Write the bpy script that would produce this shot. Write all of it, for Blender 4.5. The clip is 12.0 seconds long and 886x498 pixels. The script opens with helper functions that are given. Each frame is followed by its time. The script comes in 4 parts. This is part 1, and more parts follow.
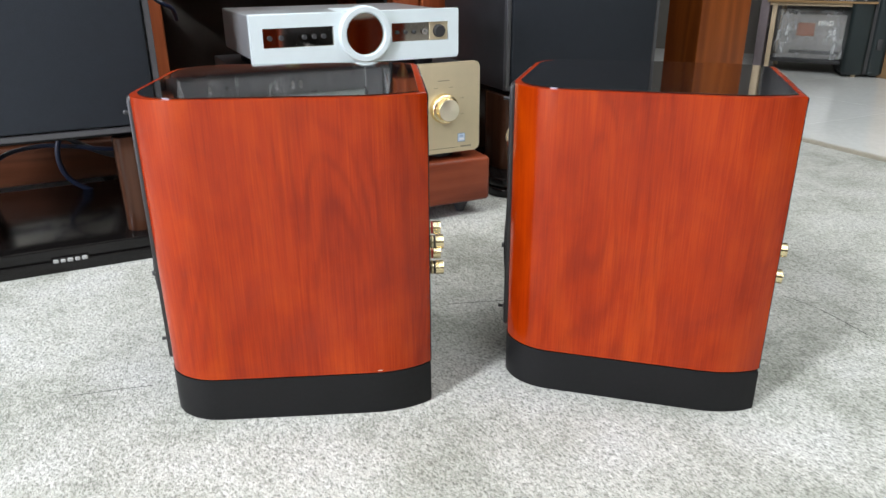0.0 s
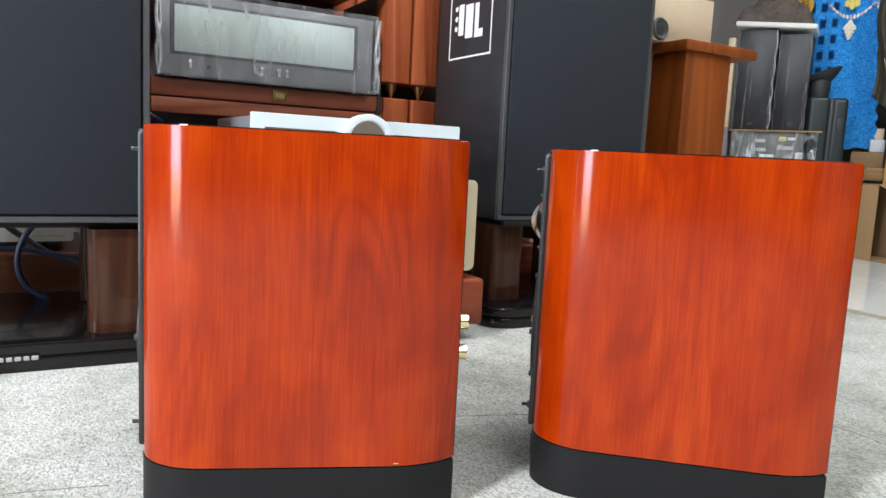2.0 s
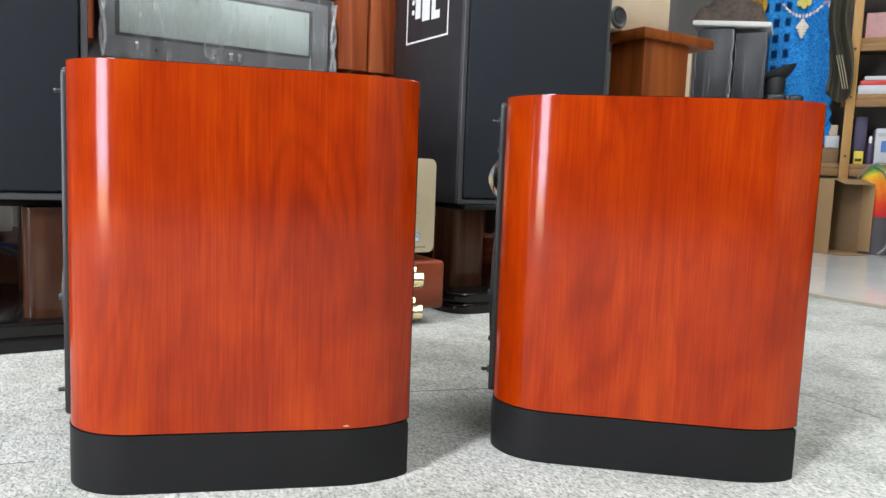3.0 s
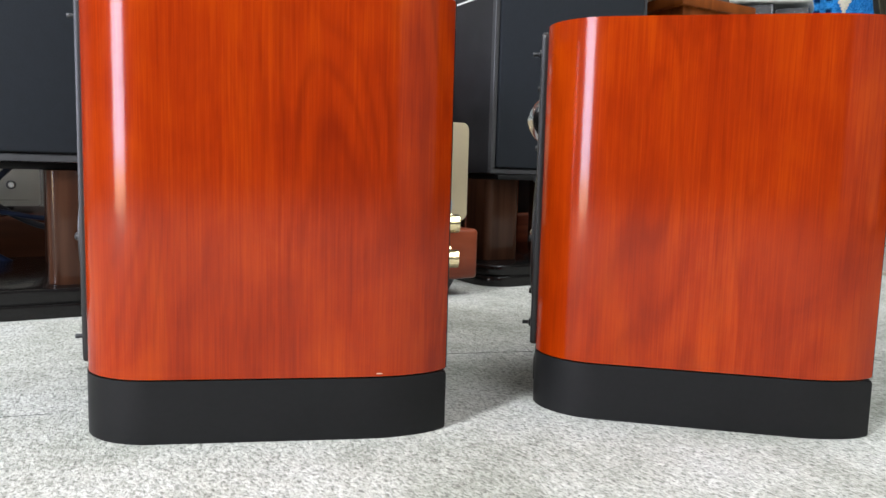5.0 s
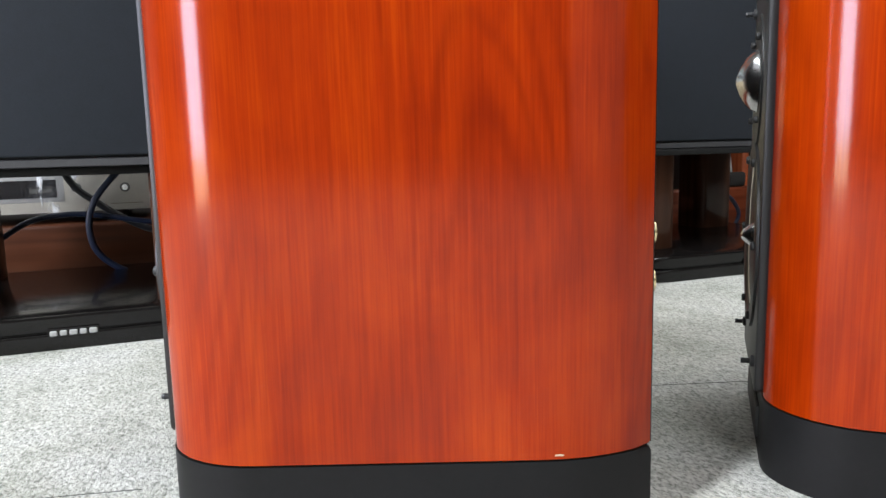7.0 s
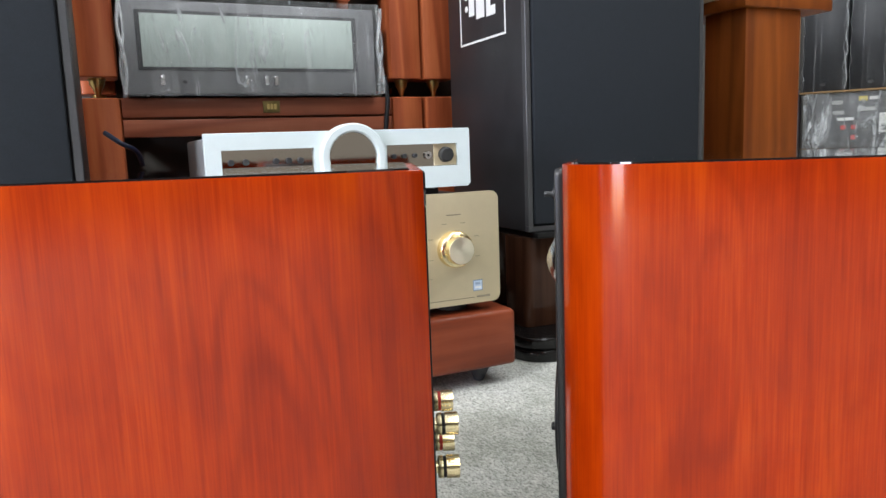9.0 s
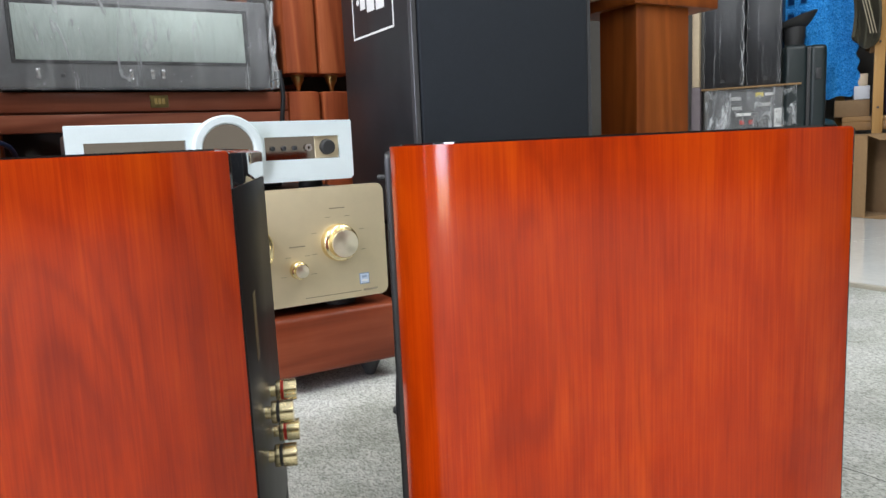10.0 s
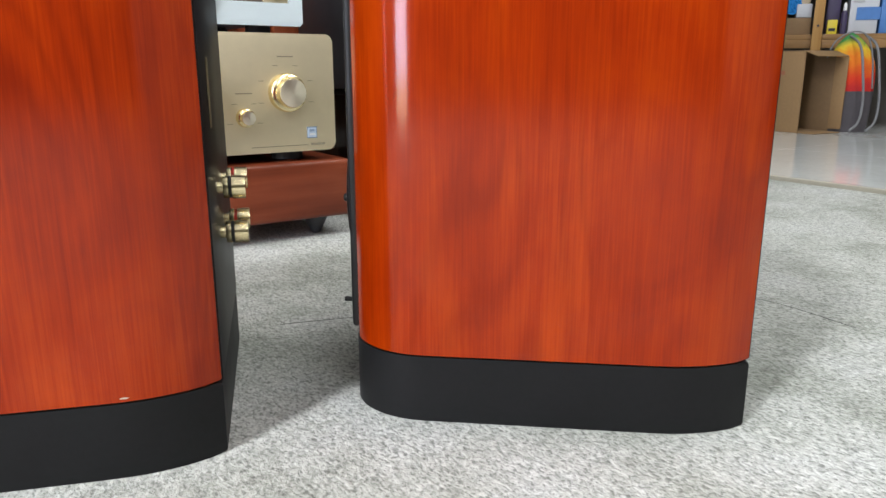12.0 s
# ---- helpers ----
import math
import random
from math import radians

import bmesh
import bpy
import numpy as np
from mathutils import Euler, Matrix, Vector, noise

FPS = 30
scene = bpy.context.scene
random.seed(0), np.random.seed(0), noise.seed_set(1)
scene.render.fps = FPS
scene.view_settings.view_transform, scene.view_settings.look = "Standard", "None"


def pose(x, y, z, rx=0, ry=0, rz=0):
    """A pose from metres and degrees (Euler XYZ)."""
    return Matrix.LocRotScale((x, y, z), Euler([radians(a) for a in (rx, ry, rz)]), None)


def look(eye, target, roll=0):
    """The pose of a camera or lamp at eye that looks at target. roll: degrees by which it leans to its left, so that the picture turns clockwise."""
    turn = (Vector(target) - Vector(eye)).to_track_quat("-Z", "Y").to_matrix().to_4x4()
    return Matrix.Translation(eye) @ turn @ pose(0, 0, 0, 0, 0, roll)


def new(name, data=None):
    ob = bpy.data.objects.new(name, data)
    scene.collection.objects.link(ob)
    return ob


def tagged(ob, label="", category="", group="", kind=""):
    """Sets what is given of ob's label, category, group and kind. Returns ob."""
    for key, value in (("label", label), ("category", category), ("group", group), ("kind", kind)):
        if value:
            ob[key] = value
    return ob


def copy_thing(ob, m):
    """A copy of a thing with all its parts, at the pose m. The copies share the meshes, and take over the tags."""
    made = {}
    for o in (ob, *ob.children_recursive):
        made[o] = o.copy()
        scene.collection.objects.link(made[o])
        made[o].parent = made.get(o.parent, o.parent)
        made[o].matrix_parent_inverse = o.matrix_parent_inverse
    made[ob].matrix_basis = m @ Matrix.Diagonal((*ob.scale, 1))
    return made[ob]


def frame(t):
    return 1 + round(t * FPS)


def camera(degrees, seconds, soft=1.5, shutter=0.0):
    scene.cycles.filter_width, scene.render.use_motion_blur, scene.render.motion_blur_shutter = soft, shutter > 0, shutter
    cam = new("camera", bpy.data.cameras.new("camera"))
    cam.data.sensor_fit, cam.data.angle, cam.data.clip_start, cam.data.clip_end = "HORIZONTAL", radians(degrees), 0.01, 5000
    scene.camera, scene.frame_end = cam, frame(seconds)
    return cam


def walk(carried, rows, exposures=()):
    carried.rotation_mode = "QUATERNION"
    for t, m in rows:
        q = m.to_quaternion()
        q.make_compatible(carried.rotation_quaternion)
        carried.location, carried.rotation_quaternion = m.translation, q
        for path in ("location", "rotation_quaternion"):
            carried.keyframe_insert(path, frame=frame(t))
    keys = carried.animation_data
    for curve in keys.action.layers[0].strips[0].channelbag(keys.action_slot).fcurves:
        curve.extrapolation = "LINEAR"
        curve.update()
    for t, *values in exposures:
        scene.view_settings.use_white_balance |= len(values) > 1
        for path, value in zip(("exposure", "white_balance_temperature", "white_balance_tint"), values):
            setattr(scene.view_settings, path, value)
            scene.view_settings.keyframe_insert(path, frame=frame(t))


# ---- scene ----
cam = camera(63.4, 12.0)
PATH = [
    (0, (0.098, 0.064, 0.48), (0.015, 1.917, -0.269), -0.3),
    (0.5, (0.113, 0.03, 0.525), (0.009, 1.917, -0.13), -0.6),
    (1, (0.112, 0.043, 0.517), (0.004, 1.915, -0.18), -0.4),
    (1.2, (0.096, 0.08, 0.499), (0.005, 2.005, -0.037), 0.6),
    (1.5, (0.071, 0.11, 0.419), (-0.019, 2.09, 0.155), 1.1),
    (1.7, (0.053, 0.099, 0.376), (0.031, 2.084, 0.131), 2.0),
    (2, (0.014, 0.108, 0.341), (0.065, 2.092, 0.091), 2.9),
    (2.2, (0.002, 0.122, 0.324), (0.075, 2.105, 0.076), 3.0),
    (2.5, (0.017, 0.132, 0.311), (0.118, 2.117, 0.083), 2.8),
    (3, (0.031, 0.138, 0.278), (0.174, 2.122, 0.07), 2.3),
    (3.2, (0.04, 0.138, 0.268), (0.184, 2.122, 0.063), 2.0),
    (4.8, (0.037, 0.166, 0.223), (0.126, 2.154, 0.016), 1.6),
    (5, (0.027, 0.181, 0.22), (0.091, 2.168, 0.004), 1.6),
    (5.5, (0.0, 0.282, 0.202), (-0.083, 2.262, -0.069), 0.9),
    (6, (-0.019, 0.341, 0.184), (-0.228, 2.301, -0.152), -0.3),
    (6.5, (-0.017, 0.346, 0.197), (-0.258, 2.304, -0.134), -1.1),
    (6.7, (-0.017, 0.352, 0.211), (-0.263, 2.312, -0.101), -1.2),
    (8.3, (0.001, 0.361, 0.321), (-0.282, 2.324, 0.065), -2.2),
    (8.5, (0.021, 0.354, 0.335), (-0.227, 2.32, 0.068), -2.1),
    (9, (0.087, 0.352, 0.37), (-0.032, 2.329, 0.092), -2.1),
    (9.2, (0.102, 0.355, 0.376), (0.032, 2.335, 0.104), -2.1),
    (9.5, (0.127, 0.355, 0.375), (0.109, 2.337, 0.106), -2.3),
    (10, (0.16, 0.353, 0.355), (0.223, 2.332, 0.07), -2.6),
    (10.5, (0.177, 0.345, 0.332), (0.3, 2.319, 0.033), -2.2),
    (11, (0.176, 0.335, 0.299), (0.353, 2.303, -0.01), -1.2),
    (11.5, (0.163, 0.327, 0.269), (0.374, 2.281, -0.1), -0.4),
    (12, (0.149, 0.321, 0.254), (0.363, 2.249, -0.232), 0.0),
]
EXPOSURES = [(0.0, -0.08), (0.5, 0.0), (1.5, 0.18), (2.5, 0.08), (5.5, -0.05), (6.5, 0.0), (8.5, 0.10), (9.2, 0.0), (10.5, -0.03), (12.0, -0.14)]
walk(cam, [(t, look(eye, target, roll)) for t, eye, target, roll in PATH], EXPOSURES)

# ---- the hall's own axes: u along the fronts of the racks, v away from the viewer ----
HALL = pose(0, 0, 0, 0, 0, 28)

# ---- light: fluorescent panels under the ceiling, daylight from the shop front, two added panels ----
world = bpy.data.worlds.new("room_air")
scene.world = world
world.use_nodes = True
world.node_tree.nodes["Background"].inputs[0].default_value = (0.75, 0.85, 1.0, 1)
world.node_tree.nodes["Background"].inputs[1].default_value = 0.01


def area(name, m, sx, sy, watts, colour):
    lamp = bpy.data.lights.new(name, "AREA")
    lamp.shape, lamp.size, lamp.size_y, lamp.energy, lamp.color = "RECTANGLE", sx, sy, watts, colour
    ob = new(name, lamp)
    ob.matrix_basis = m
    return ob


COOL, WARM = (0.93, 0.97, 1.0), (1.0, 0.88, 0.68)
CEIL = 2.6
area("ceiling_light_left", pose(-1.5, 1.0, CEIL - 0.03), 0.35, 1.8, 18, COOL)
area("ceiling_light_middle", pose(0.6, 0.9, CEIL - 0.03), 0.35, 2.2, 27, COOL)
area("ceiling_light_right", pose(1.9, 1.3, CEIL - 0.03), 0.35, 2.0, 36, COOL)
area("ceiling_light_rear_left", pose(-1.5, -0.95, CEIL - 0.03, 0, 0, -40), 0.3, 0.9, 150, COOL)
area("ceiling_light_rear_right", pose(1.0, -2.0, CEIL - 0.03, 0, 0, 20), 0.4, 2.2, 34, COOL)
area("shop_door_daylight", look((-2.25, -1.42, 0.87), (0.0, 0.78, 0.74)), 0.80, 1.34, 88, (0.76, 0.80, 1.0))
# added warm panel in place of floor glow, for the streak's lower end
area("door_floor_glow", look((-2.25, -1.42, 0.105), (0.0, 0.78, 0.2)), 0.80, 0.17, 7, (1.0, 0.76, 0.44))
# added fill panel: pale band on the rear curves, soft frontal light
area("right_fill_panel", look((2.7, -1.7, 0.95), (0.1, 0.8, 0.5)), 2.2, 1.8, 5, (1.0, 0.95, 0.88))

# ---- materials ----
def material(name, rough=0.5, metal=0.0, coat=0.0, coat_rough=0.05, spec=0.5):
    m = bpy.data.materials.new(name)
    m.use_nodes = True
    n, l = m.node_tree.nodes, m.node_tree.links
    b = n["Principled BSDF"]
    b.inputs["Roughness"].default_value = rough
    b.inputs["Metallic"].default_value = metal
    b.inputs["Coat Weight"].default_value = coat
    b.inputs["Coat Roughness"].default_value = coat_rough
    b.inputs["Specular IOR Level"].default_value = spec
    return m, n, l, b


def coords(n, l, scale=(1, 1, 1), turn=(0, 0, 0), kind="Object"):
    c = n.new("ShaderNodeTexCoord")
    mp = n.new("ShaderNodeMapping")
    mp.inputs["Scale"].default_value = scale
    mp.inputs["Rotation"].default_value = turn
    l.new(c.outputs[kind], mp.inputs["Vector"])
    return mp.outputs["Vector"]


def noise_tex(n, l, vec, scale, detail=4.0, rough=0.55, distort=0.0):
    t = n.new("ShaderNodeTexNoise")
    t.inputs["Scale"].default_value = scale
    t.inputs["Detail"].default_value = detail
    t.inputs["Roughness"].default_value = rough
    t.inputs["Distortion"].default_value = distort
    l.new(vec, t.inputs["Vector"])
    return t.outputs["Fac"]


def ramp(n, l, fac, stops):
    r = n.new("ShaderNodeValToRGB")
    e = r.color_ramp.elements
    while len(e) < len(stops):
        e.new(0.5)
    for el, (p, c) in zip(e, stops):
        el.position, el.color = p, (*c, 1)
    l.new(fac, r.inputs["Fac"])
    return r.outputs["Color"]


def mix(n, l, fac, a, b, how="MIX"):
    x = n.new("ShaderNodeMix")
    x.data_type, x.blend_type = "RGBA", how
    for v, s in ((fac, x.inputs[0]), (a, x.inputs[6]), (b, x.inputs[7])):
        if hasattr(v, "links"):
            l.new(v, s)
        elif isinstance(v, tuple):
            s.default_value = (*v, 1)
        else:
            s.default_value = v
    return x.outputs[2]


def bump(n, l, b, height, strength=0.2, dist=0.001):
    k = n.new("ShaderNodeBump")
    k.inputs["Strength"].default_value = strength
    k.inputs["Distance"].default_value = dist
    l.new(height, k.inputs["Height"])
    l.new(k.outputs["Normal"], b.inputs["Normal"])


def plain(name, colour, rough=0.5, metal=0.0, coat=0.0, grain=60.0, vary=0.12, relief=0.05, spec=0.5):
    """A surface of one colour with a fine grain and soft wear."""
    m, n, l, b = material(name, rough, metal, coat, spec=spec)
    v = coords(n, l)
    fine, wide = noise_tex(n, l, v, grain), noise_tex(n, l, v, grain / 12, 3)
    both = mix(n, l, 0.5, fine, wide)
    lo, hi = tuple(c * (1 - vary) for c in colour), tuple(min(1, c * (1 + vary)) for c in colour)
    l.new(ramp(n, l, both, [(0.3, lo), (0.7, hi)]), b.inputs["Base Color"])
    mr = n.new("ShaderNodeMapRange")
    mr.inputs[3].default_value, mr.inputs[4].default_value = rough * 0.85, min(1, rough * 1.15)
    l.new(wide, mr.inputs[0])
    l.new(mr.outputs[0], b.inputs["Roughness"])
    if relief:
        bump(n, l, b, fine, relief, 0.0006)
    return m


def wood(name, dark, mid, light, along="z", coat=0.6, rough=0.35, rings=9.0, coat_rough=0.06, fine_amount=0.5, fig=1.0, arc=0.06, pores=190, cloudy=0.35, sheen=0.2, stretch=0.06):
    """Veneer with long streaks along one axis, a slow figure across it and fine pores."""
    m, n, l, b = material(name, rough, 0.0, coat, coat_rough)
    long = {"x": (stretch, 1, 1), "y": (1, stretch, 1), "z": (1, 1, stretch)}[along]
    v = coords(n, l, long)
    bent = coords(n, l, tuple(arc if c < 1 else c for c in long))
    info = n.new("ShaderNodeObjectInfo")
    shift = n.new("ShaderNodeVectorMath")
    shift.operation = "SCALE"
    shift.inputs[0].default_value = (7.3, 3.1, 1.7)
    l.new(info.outputs["Random"], shift.inputs["Scale"])
    add = n.new("ShaderNodeVectorMath")
    l.new(v, add.inputs[0])
    l.new(shift.outputs[0], add.inputs[1])
    v = add.outputs[0]
    add2 = n.new("ShaderNodeVectorMath")
    l.new(bent, add2.inputs[0])
    l.new(shift.outputs[0], add2.inputs[1])
    streak = noise_tex(n, l, v, pores, 5, 0.62, 0.2)
    slow = noise_tex(n, l, add2.outputs[0], rings, 2, 0.45, 0.5)
    bands = n.new("ShaderNodeMath")
    bands.operation = "MULTIPLY"
    bands.inputs[1].default_value = 34 * fig
    l.new(slow, bands.inputs[0])
    wave = n.new("ShaderNodeMath")
    wave.operation = "SINE"
    l.new(bands.outputs[0], wave.inputs[0])
    ringf = n.new("ShaderNodeMapRange")
    ringf.inputs[1].default_value, ringf.inputs[2].default_value = -1, 1
    l.new(wave.outputs[0], ringf.inputs[0])
    fig1 = mix(n, l, fine_amount, ringf.outputs[0], streak)
    cloud = noise_tex(n, l, coords(n, l, (1, 1, 0.5)), 9, 5)
    fig2 = mix(n, l, cloudy, fig1, cloud)
    l.new(ramp(n, l, fig2, [(0.2, dark), (0.5, mid), (0.82, light)]), b.inputs["Base Color"])
    b.inputs["Specular IOR Level"].default_value = sheen
    bump(n, l, b, streak, 0.03, 0.0003)
    return m


def cherry_veneer():
    """Stained cherry: fine upright pores, dark growth lines that arch in places, and a soft mottle under clear lacquer."""
    m, n, l, b = material("cherry_veneer", 0.5, 0.0, 0.64, 0.125, 0.02)
    info = n.new("ShaderNodeObjectInfo")
    shift = n.new("ShaderNodeVectorMath")
    shift.operation = "SCALE"
    shift.inputs[0].default_value = (7.3, 3.1, 1.7)
    l.new(info.outputs["Random"], shift.inputs["Scale"])

    def spot(stretch):
        add = n.new("ShaderNodeVectorMath")
        l.new(coords(n, l, (1, 1, stretch)), add.inputs[0])
        l.new(shift.outputs[0], add.inputs[1])
        return add.outputs[0]

    def calc(op, x, y, z=0.0):
        k = n.new("ShaderNodeMath")
        k.operation = op
        k.inputs[2].default_value = z
        for v, s in ((x, k.inputs[0]), (y, k.inputs[1])):
            if hasattr(v, "links"):
                l.new(v, s)
            else:
                s.default_value = v
        return k.outputs[0]

    pores = noise_tex(n, l, spot(0.020), 640, 5, 0.62, 0.2)
    ripple = noise_tex(n, l, spot(0.10), 62, 3, 0.5, 0.3)
    slow = noise_tex(n, l, spot(0.24), 7.5, 2, 0.4, 0.35)
    turns = calc("ADD", calc("MULTIPLY", slow, 150.0), calc("MULTIPLY", ripple, 2.6))
    line = calc("POWER", calc("MULTIPLY_ADD", calc("SINE", turns, 0.0), 0.5, 0.5), 2.4)
    where = n.new("ShaderNodeMapRange")
    where.inputs[1].default_value, where.inputs[2].default_value = 0.46, 0.68
    where.inputs[3].default_value, where.inputs[4].default_value = 0.06, 1.0
    l.new(noise_tex(n, l, spot(0.55), 8, 2, 0.5), where.inputs[0])
    dark_line = calc("MULTIPLY", calc("MULTIPLY", line, where.outputs[0]), 0.40)
    mottle = noise_tex(n, l, spot(0.6), 17, 4, 0.55, 0.4)
    patch = noise_tex(n, l, spot(0.5), 6, 2, 0.5)
    tone = mix(n, l, 0.50, mix(n, l, 0.42, mottle, patch), mix(n, l, 0.42, pores, ripple))
    base = ramp(n, l, tone, [(0.32, (0.160, 0.0076, 0.0002)), (0.50, (0.292, 0.0224, 0.0003)), (0.70, (0.45, 0.054, 0.0004))])
    l.new(mix(n, l, dark_line, base, (0.115, 0.0055, 0.0002)), b.inputs["Base Color"])
    bump(n, l, b, pores, 0.03, 0.0003)
    return m


CHERRY = cherry_veneer()
RACK_WOOD = wood("rack_mahogany", (0.20, 0.052, 0.026), (0.32, 0.092, 0.048), (0.43, 0.14, 0.076), along="x", coat=0.2, rough=0.45, coat_rough=0.2, rings=14)
POST_WOOD = wood("rack_post_mahogany", (0.24, 0.050, 0.018), (0.41, 0.095, 0.034), (0.54, 0.155, 0.058), along="z", coat=0.35, rough=0.4, coat_rough=0.15, rings=14)
PLINTH_WOOD = wood("plinth_mahogany", (0.12, 0.024, 0.009), (0.18, 0.037, 0.014), (0.25, 0.060, 0.025), along="x", coat=0.2, rough=0.4, coat_rough=0.15, rings=12)
WALNUT = wood("stand_walnut", (0.028, 0.011, 0.006), (0.048, 0.019, 0.010), (0.072, 0.031, 0.017), along="z", coat=0.4, rough=0.45, coat_rough=0.07, sheen=0.05, rings=14)
# plinth mahogany darkened: the shadow behind the stand is in the colour
SHADED_BOARD = wood("shaded_mahogany_board", (0.045, 0.014, 0.006), (0.065, 0.020, 0.008), (0.09, 0.030, 0.013), along="x", coat=0.15, rough=0.45, coat_rough=0.2, rings=12)
STAND_TEAK = wood("pedestal_teak", (0.13, 0.029, 0.0035), (0.20, 0.047, 0.006), (0.27, 0.072, 0.011), along="z", coat=0.15, rough=0.5, coat_rough=0.3, rings=9)
PINE = wood("shelf_pine", (0.34, 0.18, 0.055), (0.43, 0.24, 0.08), (0.50, 0.30, 0.115), along="z", coat=0.05, rough=0.6, rings=10)
# the posts' pine, darkened to hold the shade inside the shelf
PINE_SHADED = wood("shelf_pine_shaded", (0.22, 0.12, 0.045), (0.28, 0.155, 0.06), (0.34, 0.20, 0.085), along="x", coat=0.05, rough=0.6, rings=10)
SATIN_BLACK = plain("satin_black_paint", (0.009, 0.009, 0.0092), 0.5, grain=240, vary=0.2, relief=0.06, spec=0.2)
GLOSS_BLACK = plain("gloss_black_lacquer", (0.008, 0.007, 0.007), 0.03, coat=1.0, grain=80, relief=0.0)
BACK_BLACK = plain("rear_panel_black", (0.008, 0.008, 0.008), 0.42, grain=120, relief=0.03, spec=0.2)
DARK_GILT = plain("faded_gilt_label", (0.10, 0.08, 0.035), 0.45, grain=150, vary=0.5)
BAFFLE_BLACK = plain("baffle_black", (0.013, 0.013, 0.0135), 0.4, grain=300, relief=0.05)
RUBBER = plain("rubber_black", (0.02, 0.02, 0.02), 0.6, grain=200)
CLOTH = plain("grille_cloth", (0.018, 0.0215, 0.027), 0.85, grain=900, vary=0.22, relief=0.35, spec=0.25)
VINYL = plain("black_vinyl", (0.022, 0.022, 0.024), 0.42, grain=300, vary=0.35, relief=0.9)
RIM = plain("satin_dark_rim", (0.055, 0.055, 0.058), 0.35, grain=300, vary=0.15, relief=0.2)
STAND_BLACK = plain("stand_black_lacquer", (0.006, 0.0052, 0.005), 0.2, coat=0.15, spec=0.3, grain=60, relief=0.02)
GOLD_PANEL = plain("champagne_aluminium", (0.66, 0.56, 0.37), 0.42, metal=0.55, grain=700, vary=0.05, relief=0.05)
GOLD = plain("gold_plate", (0.90, 0.76, 0.46), 0.22, metal=1.0, grain=300, vary=0.1)
GOLD_PALE = plain("gold_knob_face", (0.92, 0.83, 0.60), 0.34, metal=1.0, grain=300, vary=0.06)
BRASS = plain("brass", (0.55, 0.40, 0.16), 0.3, metal=1.0, grain=100)
CHROME = plain("polished_aluminium", (0.62, 0.62, 0.63), 0.20, metal=1.0, grain=120, vary=0.06)
WHITE_ALU = plain("white_aluminium", (0.63, 0.71, 0.72), 0.35, metal=0.0, grain=500, vary=0.04)
GREY_ALU = plain("grey_side_panel", (0.36, 0.38, 0.39), 0.38, metal=0.6, grain=300, vary=0.05)
MIRROR = plain("mirror_window", (0.36, 0.33, 0.29), 0.06, metal=1.0, grain=20, vary=0.05, relief=0.0)
SILVER_PANEL = plain("champagne_silver_panel", (0.60, 0.57, 0.49), 0.38, metal=0.5, grain=600, vary=0.05)
DARK_STEEL = plain("dark_metal", (0.05, 0.05, 0.052), 0.45, metal=0.4, grain=200)
CONE_CREAM = plain("cream_cone", (0.66, 0.62, 0.50), 0.65, grain=200)
WHITE_INK = plain("white_ink", (0.78, 0.78, 0.76), 0.5, grain=200, vary=0.05)
GREY_INK = plain("grey_ink", (0.26, 0.22, 0.15), 0.5, grain=200)
SILVER_INK = plain("silver_badge", (0.42, 0.42, 0.41), 0.4, metal=0.5, grain=300)
BLUE_INK = plain("pale_blue_sticker", (0.50, 0.60, 0.72), 0.4, grain=300)
RED_PLASTIC = plain("red_plastic", (0.55, 0.03, 0.02), 0.4, grain=200)
METER_GLASS = plain("meter_window_glass", (0.52, 0.60, 0.56), 0.35, coat=0.15, grain=20, vary=0.08, relief=0.0)
AMP_GREY = plain("amplifier_dark_panel", (0.20, 0.20, 0.21), 0.35, metal=0.3, grain=200)
CARD = plain("brown_cardboard", (0.29, 0.175, 0.078), 0.8, grain=90, vary=0.1, relief=0.1)
# darker copy of CARD, with the shade of box inside and shelf painted in
CARD_SHADED = plain("cardboard_shaded", (0.22, 0.135, 0.065), 0.85, grain=90, vary=0.1)
BEIGE = plain("beige_board", (0.58, 0.46, 0.31), 0.6, grain=60, vary=0.1)
CASE_BLACK = plain("case_shell_black_green", (0.010, 0.018, 0.019), 0.4, grain=200)
CABLE_BLACK = plain("cable_black", (0.012, 0.013, 0.016), 0.45, grain=300)
CABLE_BLUE = plain("cable_blue", (0.007, 0.016, 0.045), 0.4, grain=300)
# WHITE_CARTON and PURPLE are dimmed: the shelf's shade is in their colour
WHITE_CARTON = plain("white_carton", (0.52, 0.53, 0.55), 0.5, grain=60, vary=0.05)
BLUE_CARTON = plain("blue_carton", (0.06, 0.18, 0.45), 0.5, grain=60)
YELLOW = plain("yellow_print", (0.70, 0.55, 0.03), 0.5, grain=60)
PURPLE = plain("purple_carton", (0.05, 0.035, 0.085), 0.5, grain=60)
TEAL = plain("teal_plastic", (0.010, 0.045, 0.055), 0.5, grain=60)
OCHRE = plain("ochre_yarn", (0.52, 0.30, 0.03), 0.85, grain=160, vary=0.4, relief=0.5)
BROWN_FUR = plain("brown_crumpled_fabric", (0.10, 0.075, 0.06), 0.9, grain=50, vary=0.6, relief=0.8)
OLIVE = plain("olive_fabric", (0.055, 0.05, 0.03), 0.9, grain=120, vary=0.3, relief=0.4)
PINK = plain("pink_fabric", (0.50, 0.28, 0.27), 0.9, grain=120, vary=0.2)
FOAM = plain("white_foam_sheet", (0.78, 0.77, 0.72), 0.8, grain=60, vary=0.06)
